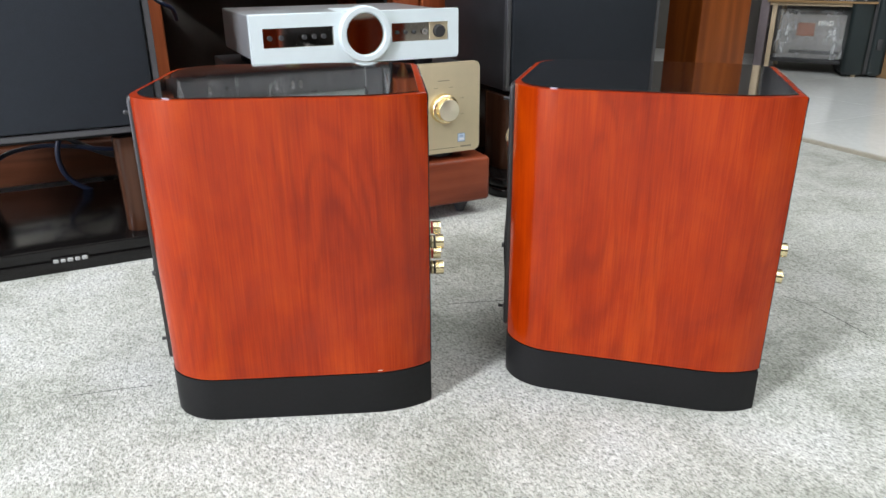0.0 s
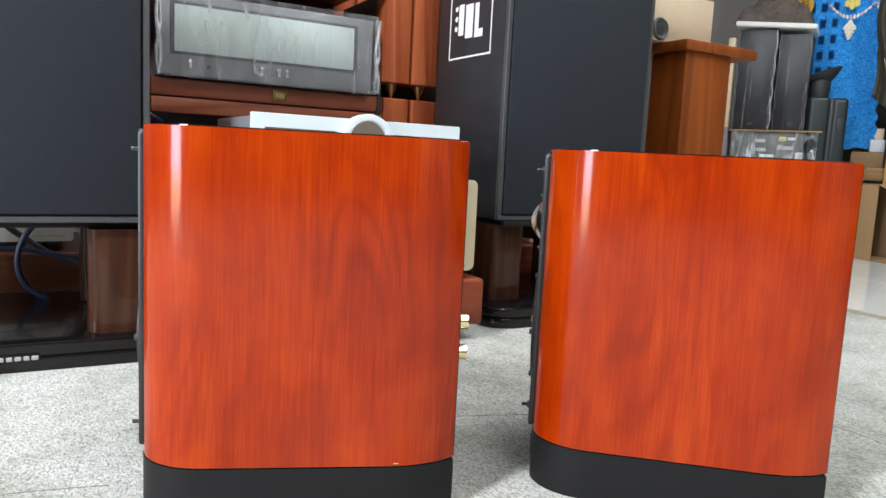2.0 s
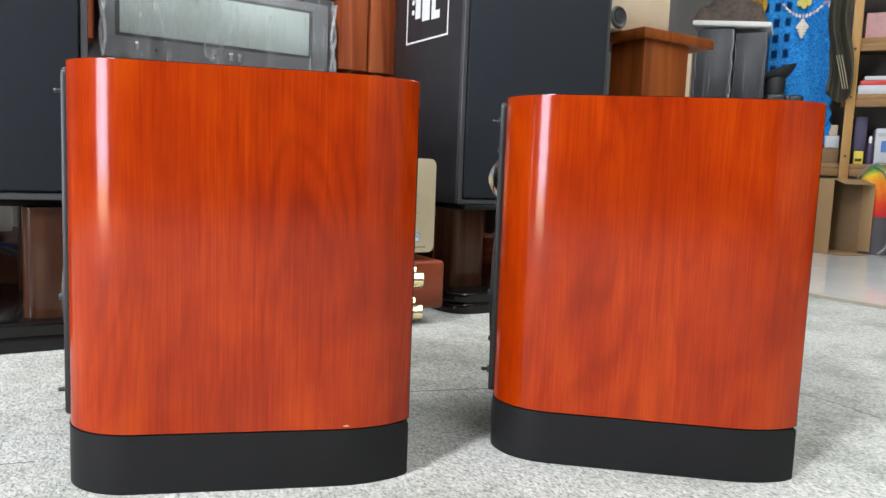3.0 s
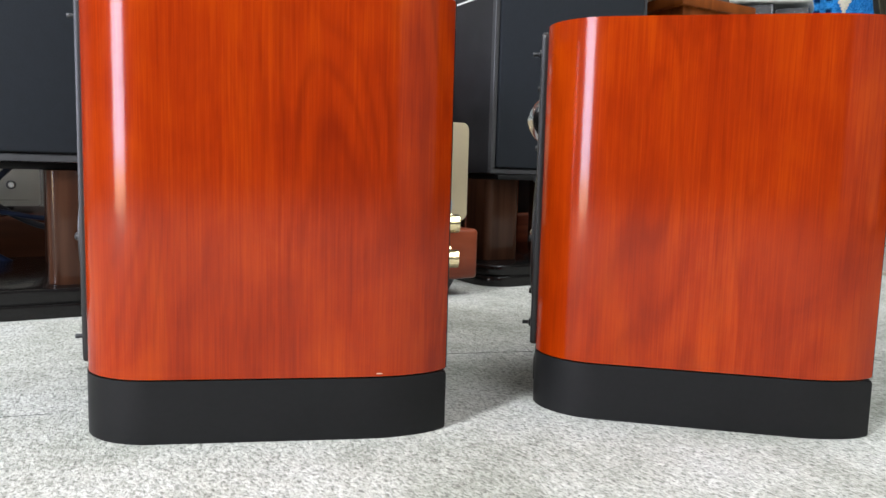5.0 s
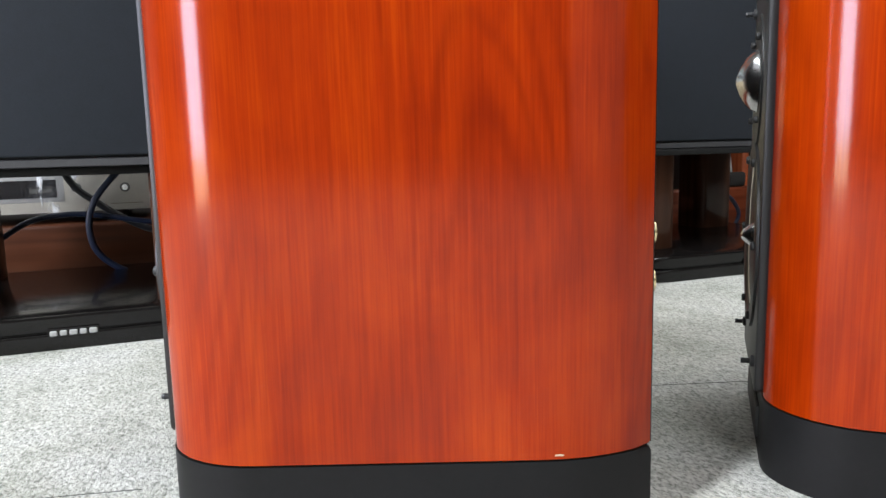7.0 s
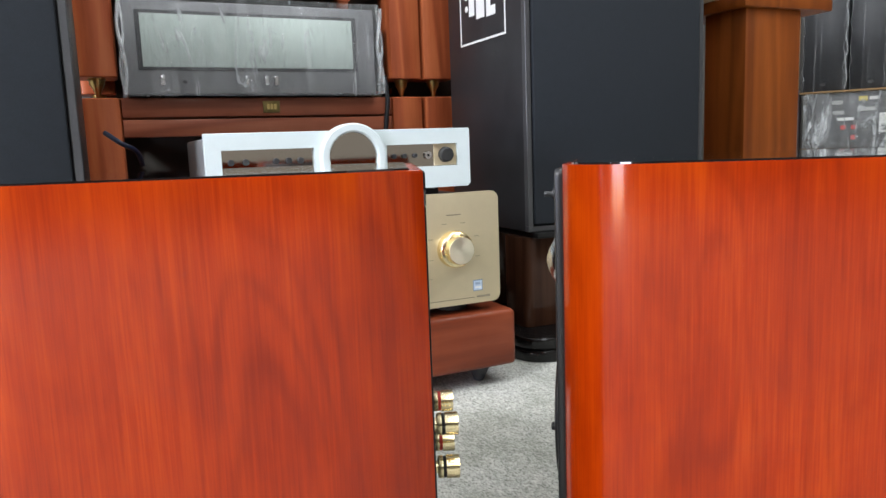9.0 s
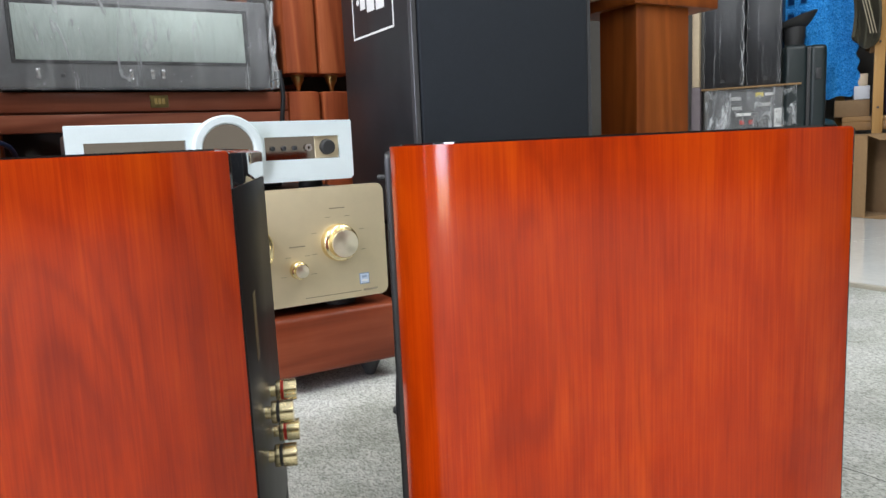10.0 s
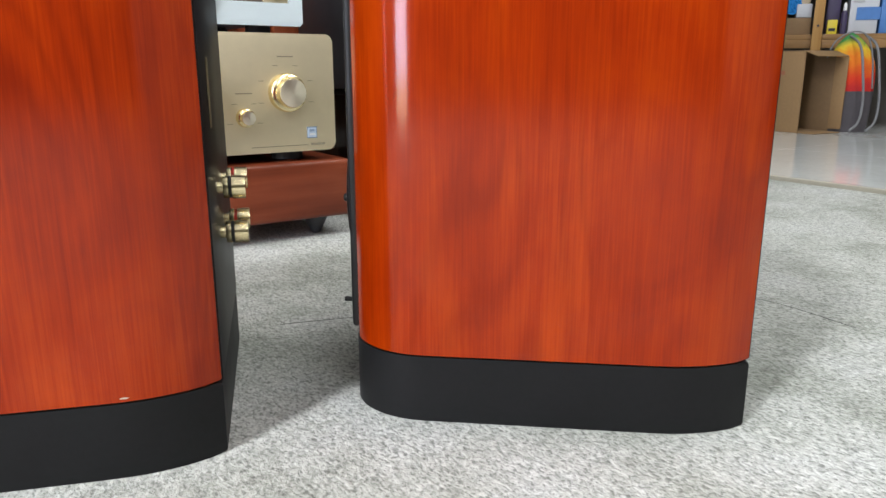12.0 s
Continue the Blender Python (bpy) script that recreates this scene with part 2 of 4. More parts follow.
RED_PRINT = plain("faded_red_print", (0.33, 0.12, 0.06), 0.8, grain=90)
TAPE = plain("clear_tape", (0.44, 0.33, 0.20), 0.45, grain=90)
GREY_CLOTH = plain("grey_canvas", (0.075, 0.066, 0.072), 0.85, grain=300, vary=0.2)
STRAP = plain("grey_webbing", (0.20, 0.20, 0.205), 0.8, grain=300)
WALL = plain("wall_paint", (0.12, 0.105, 0.09), 0.8, grain=20, vary=0.06)
WALL_PALE = plain("pale_wall_paint", (0.14, 0.13, 0.115), 0.8, grain=20, vary=0.06)
WALL_DARK = plain("dark_wall_paint", (0.10, 0.09, 0.08), 0.85, grain=20, vary=0.15)
CEILING = plain("ceiling_board", (0.74, 0.74, 0.73), 0.85, grain=30, vary=0.05)
SEAM = plain("carpet_seam_dirt", (0.06, 0.06, 0.055), 0.95, grain=300)


def carpet_material():
    m, n, l, b = material("grey_felt_carpet", 0.95, spec=0.15)
    v = coords(n, l, (1, 0.55, 1), (0, 0, 0.5))
    fleck = noise_tex(n, l, v, 400, 3, 0.62, 0.7)
    tuft = noise_tex(n, l, v, 170, 4, 0.6, 0.9)
    stain = noise_tex(n, l, coords(n, l), 6.5, 6, 0.68)
    base = ramp(n, l, fleck, [(0.35, (0.28, 0.285, 0.265)), (0.47, (0.53, 0.535, 0.505)), (0.61, (0.70, 0.70, 0.67))])
    tufts = ramp(n, l, tuft, [(0.36, (0.72, 0.72, 0.71)), (0.58, (1.0, 1.0, 1.0))])
    worn = ramp(n, l, stain, [(0.36, (0.66, 0.67, 0.62)), (0.52, (0.92, 0.92, 0.89)), (0.66, (1.0, 1.0, 1.0))])
    l.new(mix(n, l, 1.0, mix(n, l, 1.0, base, tufts, "MULTIPLY"), worn, "MULTIPLY"), b.inputs["Base Color"])
    bump(n, l, b, mix(n, l, 0.5, fleck, tuft), 0.9, 0.004)
    return m


def tile_material():
    m, n, l, b = material("white_glazed_tile", 0.12, coat=0.4)
    v = coords(n, l)
    spot = noise_tex(n, l, v, 60, 4)
    dirt = noise_tex(n, l, v, 3, 4)
    l.new(mix(n, l, 0.4, ramp(n, l, spot, [(0.4, (0.80, 0.82, 0.79)), (0.6, (0.87, 0.89, 0.86))]),
              ramp(n, l, dirt, [(0.35, (0.74, 0.75, 0.71)), (0.65, (0.88, 0.89, 0.87))])), b.inputs["Base Color"])
    return m


def towel_material():
    """Blue terry loops, with two columns of woven navy checks down one edge."""
    m, n, l, b = material("blue_terry_towel", 0.95, spec=0.1)
    v = coords(n, l)
    curl = noise_tex(n, l, v, 95, 4, 0.6, 2.4)
    wide = noise_tex(n, l, v, 6, 3)
    blue = mix(n, l, 0.25, ramp(n, l, curl, [(0.36, (0.0, 0.07, 0.34)), (0.5, (0.02, 0.28, 0.80)), (0.64, (0.12, 0.52, 1.0))]),
               ramp(n, l, wide, [(0.35, (0.02, 0.20, 0.55)), (0.65, (0.05, 0.38, 0.85))]))
    sep = n.new("ShaderNodeSeparateXYZ")
    l.new(v, sep.inputs[0])

    def band(out, step, shift, lo, hi):
        k = n.new("ShaderNodeMath")
        k.operation = "MULTIPLY_ADD"
        k.inputs[1].default_value, k.inputs[2].default_value = 1 / step, shift
        l.new(out, k.inputs[0])
        p = n.new("ShaderNodeMath")
        p.operation = "PINGPONG"
        p.inputs[1].default_value = 0.5
        l.new(k.outputs[0], p.inputs[0])
        r = n.new("ShaderNodeMapRange")
        r.inputs[1].default_value, r.inputs[2].default_value = lo, hi
        l.new(p.outputs[0], r.inputs[0])
        return r.outputs[0]

    def times(x, y):
        k = n.new("ShaderNodeMath")
        k.operation = "MULTIPLY"
        l.new(x, k.inputs[0])
        l.new(y, k.inputs[1])
        return k.outputs[0]

    edge = n.new("ShaderNodeMapRange")
    edge.inputs[1].default_value, edge.inputs[2].default_value = -0.225, -0.24
    l.new(sep.outputs["X"], edge.inputs[0])
    check = times(times(band(sep.outputs["X"], 0.050, 0.40, 0.18, 0.30), band(sep.outputs["Z"], 0.072, 0.0, 0.14, 0.30)), edge.outputs[0])
    l.new(mix(n, l, check, blue, ramp(n, l, curl, [(0.36, (0.002, 0.012, 0.045)), (0.64, (0.008, 0.045, 0.16))])), b.inputs["Base Color"])
    bump(n, l, b, curl, 0.9, 0.006)
    return m


def rainbow_material():
    """Dyed cloth: green, yellow, orange and red in wavy bands."""
    m, n, l, b = material("rainbow_cloth", 0.85, spec=0.2)
    c = n.new("ShaderNodeTexCoord")
    sep = n.new("ShaderNodeSeparateXYZ")
    l.new(c.outputs["Object"], sep.inputs[0])
    wob = noise_tex(n, l, c.outputs["Object"], 14, 3, 0.5, 1.0)
    a = n.new("ShaderNodeMath")
    a.operation = "MULTIPLY_ADD"
    a.inputs[1].default_value, a.inputs[2].default_value = 0.12, -0.06
    l.new(wob, a.inputs[0])
    s = n.new("ShaderNodeMath")
    l.new(sep.outputs["Z"], s.inputs[0])
    l.new(a.outputs[0], s.inputs[1])
    r = n.new("ShaderNodeMapRange")
    r.inputs[1].default_value, r.inputs[2].default_value = 0.14, 0.42
    l.new(s.outputs[0], r.inputs[0])
    l.new(ramp(n, l, r.outputs[0], [(0.0, (0.45, 0.02, 0.03)), (0.3, (0.68, 0.05, 0.02)), (0.55, (0.75, 0.20, 0.02)),
                                    (0.72, (0.72, 0.50, 0.04)), (0.86, (0.08, 0.28, 0.06)), (1.0, (0.03, 0.16, 0.10))]), b.inputs["Base Color"])
    return m


def film_material(name="clear_packing_film", haze=0.018, tall=0.16, fine=16, peak=0.9):
    """Clear packing film: mostly see-through, glossy and wrinkled."""
    m, n, l, b = material(name, 0.12)
    v = coords(n, l, (1, 1, tall))
    w = noise_tex(n, l, v, fine, 5, 0.65, 1.5)
    crease = ramp(n, l, w, [(0.44, tuple([haze] * 3)), (0.56, tuple([haze * 2] * 3)), (0.62, tuple([haze * 3] * 3)), (0.68, (peak, peak, peak))])
    l.new(crease, b.inputs["Alpha"])
    b.inputs["Base Color"].default_value = (0.8, 0.82, 0.84, 1)
    bump(n, l, b, w, 1.0, 0.02)
    return m


CARPET, TILE, TOWEL, RAINBOW, FILM = carpet_material(), tile_material(), towel_material(), rainbow_material(), film_material()
FILM_TAUT = film_material("taut_packing_film", 0.10, 0.20, 34, 0.55)
FILM_LONG = film_material("stretched_packing_film", 0.012, 0.025, 34, 0.28)
FILM_MILKY = film_material("milky_packing_film", 0.15, 0.30, 20)


# ---- mesh helpers ----
def smooth(me, degrees=35):
    me.polygons.foreach_set("use_smooth", [True] * len(me.polygons))
    me.set_sharp_from_angle(angle=radians(degrees))


def part(name, bm, mat, parent, label="", soft=True, shadow=True):
    me = bpy.data.meshes.new(name)
    bmesh.ops.recalc_face_normals(bm, faces=bm.faces)
    bm.to_mesh(me)
    bm.free()
    me.materials.append(mat)
    if soft:
        smooth(me)
    ob = new(name, me)
    ob.parent = parent
    ob.visible_shadow = shadow
    return tagged(ob, label)


def thing(name, m, label, category, group="", kind=""):
    ob = new(name)
    ob.empty_display_size = 0.05
    ob.matrix_basis = m
    return tagged(ob, label, category, group, kind)


def single(name, bm, mat, m, label, category="", group="", kind=""):
    ob = part(name, bm, mat, None)
    ob.matrix_basis = m
    return tagged(ob, label, category, group, kind)


def box(x0, x1, y0, y1, z0, z1, r=0.0, seg=2, bm=None):
    made = bmesh.new()
    bmesh.ops.create_cube(made, size=1)
    for v in made.verts:
        v.co = Vector((x0 if v.co.x < 0 else x1, y0 if v.co.y < 0 else y1, z0 if v.co.z < 0 else z1))
    if r > 0:
        bmesh.ops.bevel(made, geom=made.edges[:], offset=r, segments=seg, profile=0.5, affect="EDGES")
    return join(bm, made)


def join(bm, made):
    if bm is None:
        return made
    me = bpy.data.meshes.new("scratch")
    made.to_mesh(me)
    made.free()
    bm.from_mesh(me)
    bpy.data.meshes.remove(me)
    return bm


def prism(outline, z0, z1, r=0.0, seg=2, bm=None, axis="z"):
    """A solid from a closed outline of (x, y), drawn up from z0 to z1; edges of both ends bevelled by r. axis y: the outline is (x, z)."""
    made = bmesh.new()
    low = [made.verts.new((x, y, z0)) for x, y in outline]
    high = [made.verts.new((x, y, z1)) for x, y in outline]
    n = len(outline)
    ends = [made.faces.new(low[::-1]), made.faces.new(high)]
    for i in range(n):
        made.faces.new((low[i], low[(i + 1) % n], high[(i + 1) % n], high[i]))
    if r > 0:
        rim = list({e for f in ends for e in f.edges})
        bmesh.ops.bevel(made, geom=rim, offset=r, segments=seg, profile=0.5, affect="EDGES")
    if axis == "y":
        for v in made.verts:
            v.co = Vector((v.co.x, v.co.z, v.co.y))
    return join(bm, made)


def lathe(profile, steps=28, m=None, bm=None):
    """Turns (radius, height) pairs round the z axis, then places the solid by m."""
    made = bmesh.new()
    rings = []
    for r, h in profile:
        if r < 1e-6:
            rings.append([made.verts.new((0, 0, h))])
        else:
            rings.append([made.verts.new((r * math.cos(2 * math.pi * i / steps), r * math.sin(2 * math.pi * i / steps), h)) for i in range(steps)])
    for a, b in zip(rings, rings[1:]):
        for i in range(steps):
            q = [a[i % len(a)], a[(i + 1) % len(a)], b[(i + 1) % len(b)], b[i % len(b)]]
            q = list(dict.fromkeys(q))
            if len(q) > 2:
                made.faces.new(q)
    if m is not None:
        bmesh.ops.transform(made, matrix=m, verts=made.verts)
    return join(bm, made)


def disc_rod(r, h0, h1, m, steps=24, edge=0.0008, bm=None):
    e = min(edge, r * 0.4)
    return lathe([(0, h0), (r - e, h0), (r, h0 + e), (r, h1 - e), (r - e, h1), (0, h1)], steps, m, bm)


def tube(points, r, steps=10, bm=None, fine=6):
    """A round cable along a smooth line through the points."""
    pts = [Vector(p) for p in points]
    line = []
    for i in range(len(pts) - 1):
        p0, p1, p2, p3 = pts[max(i - 1, 0)], pts[i], pts[i + 1], pts[min(i + 2, len(pts) - 1)]
        for k in range(fine):
            t = k / fine
            line.append(0.5 * (2 * p1 + (p2 - p0) * t + (2 * p0 - 5 * p1 + 4 * p2 - p3) * t * t + (3 * p1 - p0 - 3 * p2 + p3) * t ** 3))
    line.append(pts[-1])
    made = bmesh.new()
    rings = []
    for i, p in enumerate(line):
        d = (line[min(i + 1, len(line) - 1)] - line[max(i - 1, 0)]).normalized()
        a = d.orthogonal().normalized() if i == 0 else (side - d * side.dot(d)).normalized()
        side = a
        c = d.cross(a)
        rings.append([made.verts.new(p + r * (math.cos(2 * math.pi * k / steps) * a + math.sin(2 * math.pi * k / steps) * c)) for k in range(steps)])
    for a, b in zip(rings, rings[1:]):
        for k in range(steps):
            made.faces.new((a[k], a[(k + 1) % steps], b[(k + 1) % steps], b[k]))
    made.faces.new(rings[0][::-1])
    made.faces.new(rings[-1])
    return join(bm, made)


def round_rect(x0, x1, y0, y1, r, seg=6):
    out = []
    for cx, cy, a0 in ((x1 - r, y0 + r, -90), (x1 - r, y1 - r, 0), (x0 + r, y1 - r, 90), (x0 + r, y0 + r, 180)):
        for i in range(seg + 1):
            a = radians(a0 + 90 * i / seg)
            out.append((cx + r * math.cos(a), cy + r * math.sin(a)))
    return out


def sheet(fn, nu, nv, thick=0.0):
    """A surface fn(s, t) over the unit square; with thickness when given."""
    bm = bmesh.new()
    g = [[bm.verts.new(fn(i / nu, j / nv)) for j in range(nv + 1)] for i in range(nu + 1)]
    faces = [bm.faces.new((g[i][j], g[i + 1][j], g[i + 1][j + 1], g[i][j + 1])) for i in range(nu) for j in range(nv)]
    if thick:
        bmesh.ops.recalc_face_normals(bm, faces=faces)
        bmesh.ops.solidify(bm, geom=faces, thickness=thick)
    return bm


def H(u, v, z=0.0, turn=0.0):
    return HALL @ pose(u, v, z, 0, 0, turn)


TO_FRONT = pose(0, 0, 0, 90, 0, 0)  # turns a lathe's axis towards -y

# ---- the structure ----
U_TILE = 1.885


def floor():
    single("floor", box(-4.5, U_TILE, -4.5, 4.2, -0.06, 0.0), CARPET, HALL, "worn light grey flecked felt carpet over the shop floor", "carpet", kind="structure")
    tiles = thing("floor_tiled", HALL, "glossy white tiled floor beside the grey carpet", "tiled floor", kind="structure")
    part("bed", box(U_TILE + 0.012, 5.5, -4.5, 4.2, -0.06, -0.002), plain("tile_grout", (0.55, 0.55, 0.52), 0.8, grain=80), tiles)
    step = 0.6
    first = None
    for i in range(7):
        for j in range(15):
            u0, v0 = U_TILE + 0.014 + i * step, -4.5 + j * step
            if u0 > 5.4 or v0 > 4.0:
                continue
            if first is None:
                first = part("tile", box(0.0004, step - 0.0004, 0.0004, step - 0.0004, -0.002, 0.006), TILE, tiles)
                ob = first
            else:
                ob = new("tile", first.data)
                ob.parent = tiles
            ob.matrix_basis = pose(u0, v0, 0)
    single("floor_edge_strip", box(U_TILE - 0.004, U_TILE + 0.014, -4.5, 4.2, -0.01, 0.009, 0.003), plain("edge_strip", (0.40, 0.37, 0.30), 0.5, grain=80), HALL,
           "beige edging strip between carpet and tiles", "edging strip", kind="structure")
    seams = bmesh.new()
    for a, b, c in (((0.06, 1.03), (0.11, 1.04), (0.19, 1.055)), ((-0.38, 0.770), (-0.34, 0.783), (-0.29, 0.797)), ((0.575, 1.075), (0.61, 1.03), (0.64, 0.955))):
        tube([(*a, -0.0004), (*b, -0.0004), (*c, -0.0003)], 0.0008, 6, seams)
    single("carpet_seam", seams, SEAM, pose(0, 0, 0), "thin dark split seams in the carpet", "seam", kind="structure")


def room():
    t = 0.1
    for name, b, mat in (("wall_north", (-4.6, 5.6, 4.2, 4.2 + t, -0.06, CEIL), WALL), ("wall_south", (-4.6, 5.6, -4.6, -4.6 + t, -0.06, CEIL), WALL),
                         ("wall_west", (-4.6, -4.5, -4.5, 4.2, -0.06, CEIL), WALL), ("wall_east", (5.5, 5.6, -4.5, 4.2, -0.06, CEIL), WALL)):
        single(name, box(*b), mat, HALL, "plain painted wall of the shop", "wall", kind="structure")
    single("wall_behind_racks", box(-4.5, 1.42, 2.42, 2.5, 0.0, CEIL), WALL_DARK, HALL, "dark partition behind the equipment racks", "partition", kind="structure")
    single("wall_storage", box(-1.6, 2.2, 0.62, 0.70, 0.0, CEIL), WALL_PALE, pose(1.85, 3.18, 0, 0, 0, -30), "pale wall behind the storage shelf", "wall", kind="structure")
    single("ceiling", box(-4.6, 5.6, -4.6, 4.3, CEIL, CEIL + 0.08), CEILING, HALL, "pale ceiling boards over the shop", "ceiling", kind="structure")


floor()
room()

# ---- the two cherry bookshelf speakers ----
DEEP, TALL, BASE, MIDDLE, BULGE = 0.2945, 0.358, 0.052, 0.074, 0.051


def side_line(u):
    """How far the side stands out from the front edge at the depth u."""
    if u < 0.06:
        return BULGE * math.sqrt(max(0.0, 1 - (1 - u / 0.06) ** 2))
    if u > 0.225:
        return BULGE - 0.019 * ((u - 0.225) / (DEEP - 0.225)) ** 2.2
    return BULGE


def hull(grow=0.0, u0=0.0, u1=DEEP, steps=24):
    """The cabinet's outline in plan, front at u0, back at u1."""
    depths = [0.06 * (1 - math.cos(math.pi / 2 * i / 14)) for i in range(14)]
    depths += [0.06 + (DEEP - 0.06) * i / steps for i in range(steps + 1)]
    near, far = [], []
    for k, d in enumerate(depths):
        u = u0 + (u1 - u0) * d / DEEP
        w = side_line(d) + grow
        near.append((u, -w))
        far.append((u, 2 * MIDDLE + w))
    return near + far[::-1]


def bookshelf_speaker(m):
    sp = thing("bookshelf_speaker", m, "glossy cherry-red bookshelf speaker with bowed sides and black base", "speaker", "pair of cherry speakers")
    part("cabinet", prism(hull(0.0, 0.0, DEEP), BASE, TALL, 0.0022, 2), CHERRY, sp, "glossy orange-red cherry veneer")
    part("top_panel", prism(hull(-0.006, 0.006, DEEP - 0.008), TALL - 0.004, TALL + 0.0012, 0.0006, 1), GLOSS_BLACK, sp, "glossy black lacquered top")
    base = part("base", prism(hull(0.0006, -0.0006, DEEP + 0.0006), 0.0, BASE - 0.0012, 0.0025, 2), SATIN_BLACK, sp, "matt black base")
    part("foot_slot", box(-0.003, 0.001, 0.02, 2 * MIDDLE - 0.02, 0.012, 0.036, 0.001), RUBBER, base)
    back = part("back_panel", box(DEEP - 0.006, DEEP + 0.0012, -0.0305, 2 * MIDDLE + 0.0305, BASE + 0.001, TALL - 0.0225, 0.0005), BACK_BLACK, sp, "satin black rear panel")
    part("rear_cap", box(DEEP - 0.006, DEEP + 0.0014, -0.0305, 2 * MIDDLE + 0.0305, TALL - 0.022, TALL - 0.0015, 0.0005), GLOSS_BLACK, sp, "glossy black strip under the top")
    part("maker_label", box(DEEP, DEEP + 0.0016, 0.020, 0.034, 0.215, 0.262), DARK_GILT, back, "faded gilt label")
    turn = pose(0, 0, 0, 0, 90, 0)
    for v, ring in ((0.041, RUBBER), (0.089, RED_PLASTIC)):
        for z in (0.171, 0.138):
            at = pose(DEEP + 0.001, v, z) @ turn
            post = part("binding_post", lathe([(0, 0), (0.0045, 0), (0.0045, 0.004), (0.0078, 0.0045), (0.0082, 0.006), (0.0082, 0.0080)], 20, at), GOLD, back, "gold-plated knurled binding post")
            part("colour_ring", disc_rod(0.0079, 0.0080, 0.0105, at, 20), ring, post)
            cap = bmesh.new()
            knurl = [((0.0084 if k % 2 else 0.0078) * math.cos(math.pi * k / 20), (0.0084 if k % 2 else 0.0078) * math.sin(math.pi * k / 20)) for k in range(40)]
            prism(knurl, 0.0105, 0.0200, 0.0006, 1, cap)
            bmesh.ops.transform(cap, matrix=at, verts=cap.verts)
            part("knurled_cap", cap, GOLD, post)
    # the front
    face = part("baffle", prism(round_rect(-0.002, 2 * MIDDLE + 0.002, BASE + 0.001, TALL - 0.003, 0.006, 4), -0.0062, 0.001, 0.002, 2), BAFFLE_BLACK, sp, "black front baffle")
    for v in face.data.vertices:
        v.co = Vector((v.co.z, v.co.x, v.co.y))
    face.data.update()
    out = pose(-0.0062, MIDDLE, 0.158) @ pose(0, 0, 0, 0, -90, 0)
    woofer = part("woofer", lathe([(0.053, -0.004), (0.058, 0.0015), (0.064, 0.003), (0.069, 0.003), (0.072, 0.002), (0.073, -0.002)], 48, out), BAFFLE_BLACK, face, "black woofer ring")
    part("cone", lathe([(0.014, -0.020), (0.030, -0.012), (0.048, -0.003), (0.052, 0.0005), (0.056, 0.0005)], 48, out), CONE_CREAM, woofer, "cream woofer cone")
    part("phase_plug", lathe([(0.014, -0.020), (0.013, -0.006), (0.009, 0.002), (0.004, 0.008), (0, 0.010)], 28, out), CHROME, woofer, "pointed metal phase plug")
    for k in range(6):
        a = radians(60 * k + 30)
        part("screw", disc_rod(0.0032, 0.002, 0.0055, out @ pose(0.0665 * math.cos(a), 0.0665 * math.sin(a), 0), 12), DARK_STEEL, woofer)
    horn = pose(-0.0055, MIDDLE, 0.277) @ pose(0, 0, 0, 0, -90, 0)
    tweeter = part("tweeter", lathe([(0, 0.001), (0.046, 0.001), (0.049, 0.002), (0.050, 0.0), (0.050, -0.003)], 40, horn), BAFFLE_BLACK, face, "black tweeter plate")
    part("bullet", lathe([(0.0235, 0.0005), (0.0238, 0.002), (0.0220, 0.006), (0.0175, 0.0105), (0.0105, 0.0145), (0.004, 0.0168), (0, 0.0176)], 40, horn), CHROME, tweeter, "polished metal bullet-shaped tweeter dome")
    for k in range(4):
        a = radians(90 * k + 45)
        part("screw", disc_rod(0.0028, 0.002, 0.006, horn @ pose(0.042 * math.cos(a), 0.042 * math.sin(a), 0), 12), DARK_STEEL, tweeter)
    for v in (0.012, 2 * MIDDLE - 0.012):
        for z in (TALL - 0.022, 0.073):
            at = pose(-0.0055, v, z) @ pose(0, 0, 0, 0, -90, 0)
            part("grille_peg", lathe([(0, 0), (0.0042, 0), (0.0042, 0.003), (0.0019, 0.0035), (0.0019, 0.007), (0.0022, 0.0075), (0.0019, 0.0095), (0, 0.0095)], 14, at), DARK_STEEL, face)
    return sp


left_speaker = bookshelf_speaker(pose(-0.2452, 0.7739, 0, 0, 0, 7.0))
right_speaker = copy_thing(left_speaker, pose(0.1431, 0.8698, 0, 0, 0, -13.0) @ Matrix.Diagonal((0.988, 0.988, 0.994, 1)))
part("veneer_chip", prism([(-0.0025, -0.0004), (0.0014, -0.0005), (0.0030, 0.0), (0.0007, 0.0006), (-0.0021, 0.0004)], 0.0, 0.0006), BEIGE, left_speaker, "small pale chip in the veneer").matrix_basis = pose(0.237, -0.0503, 0.0545, 90, 0, 0)


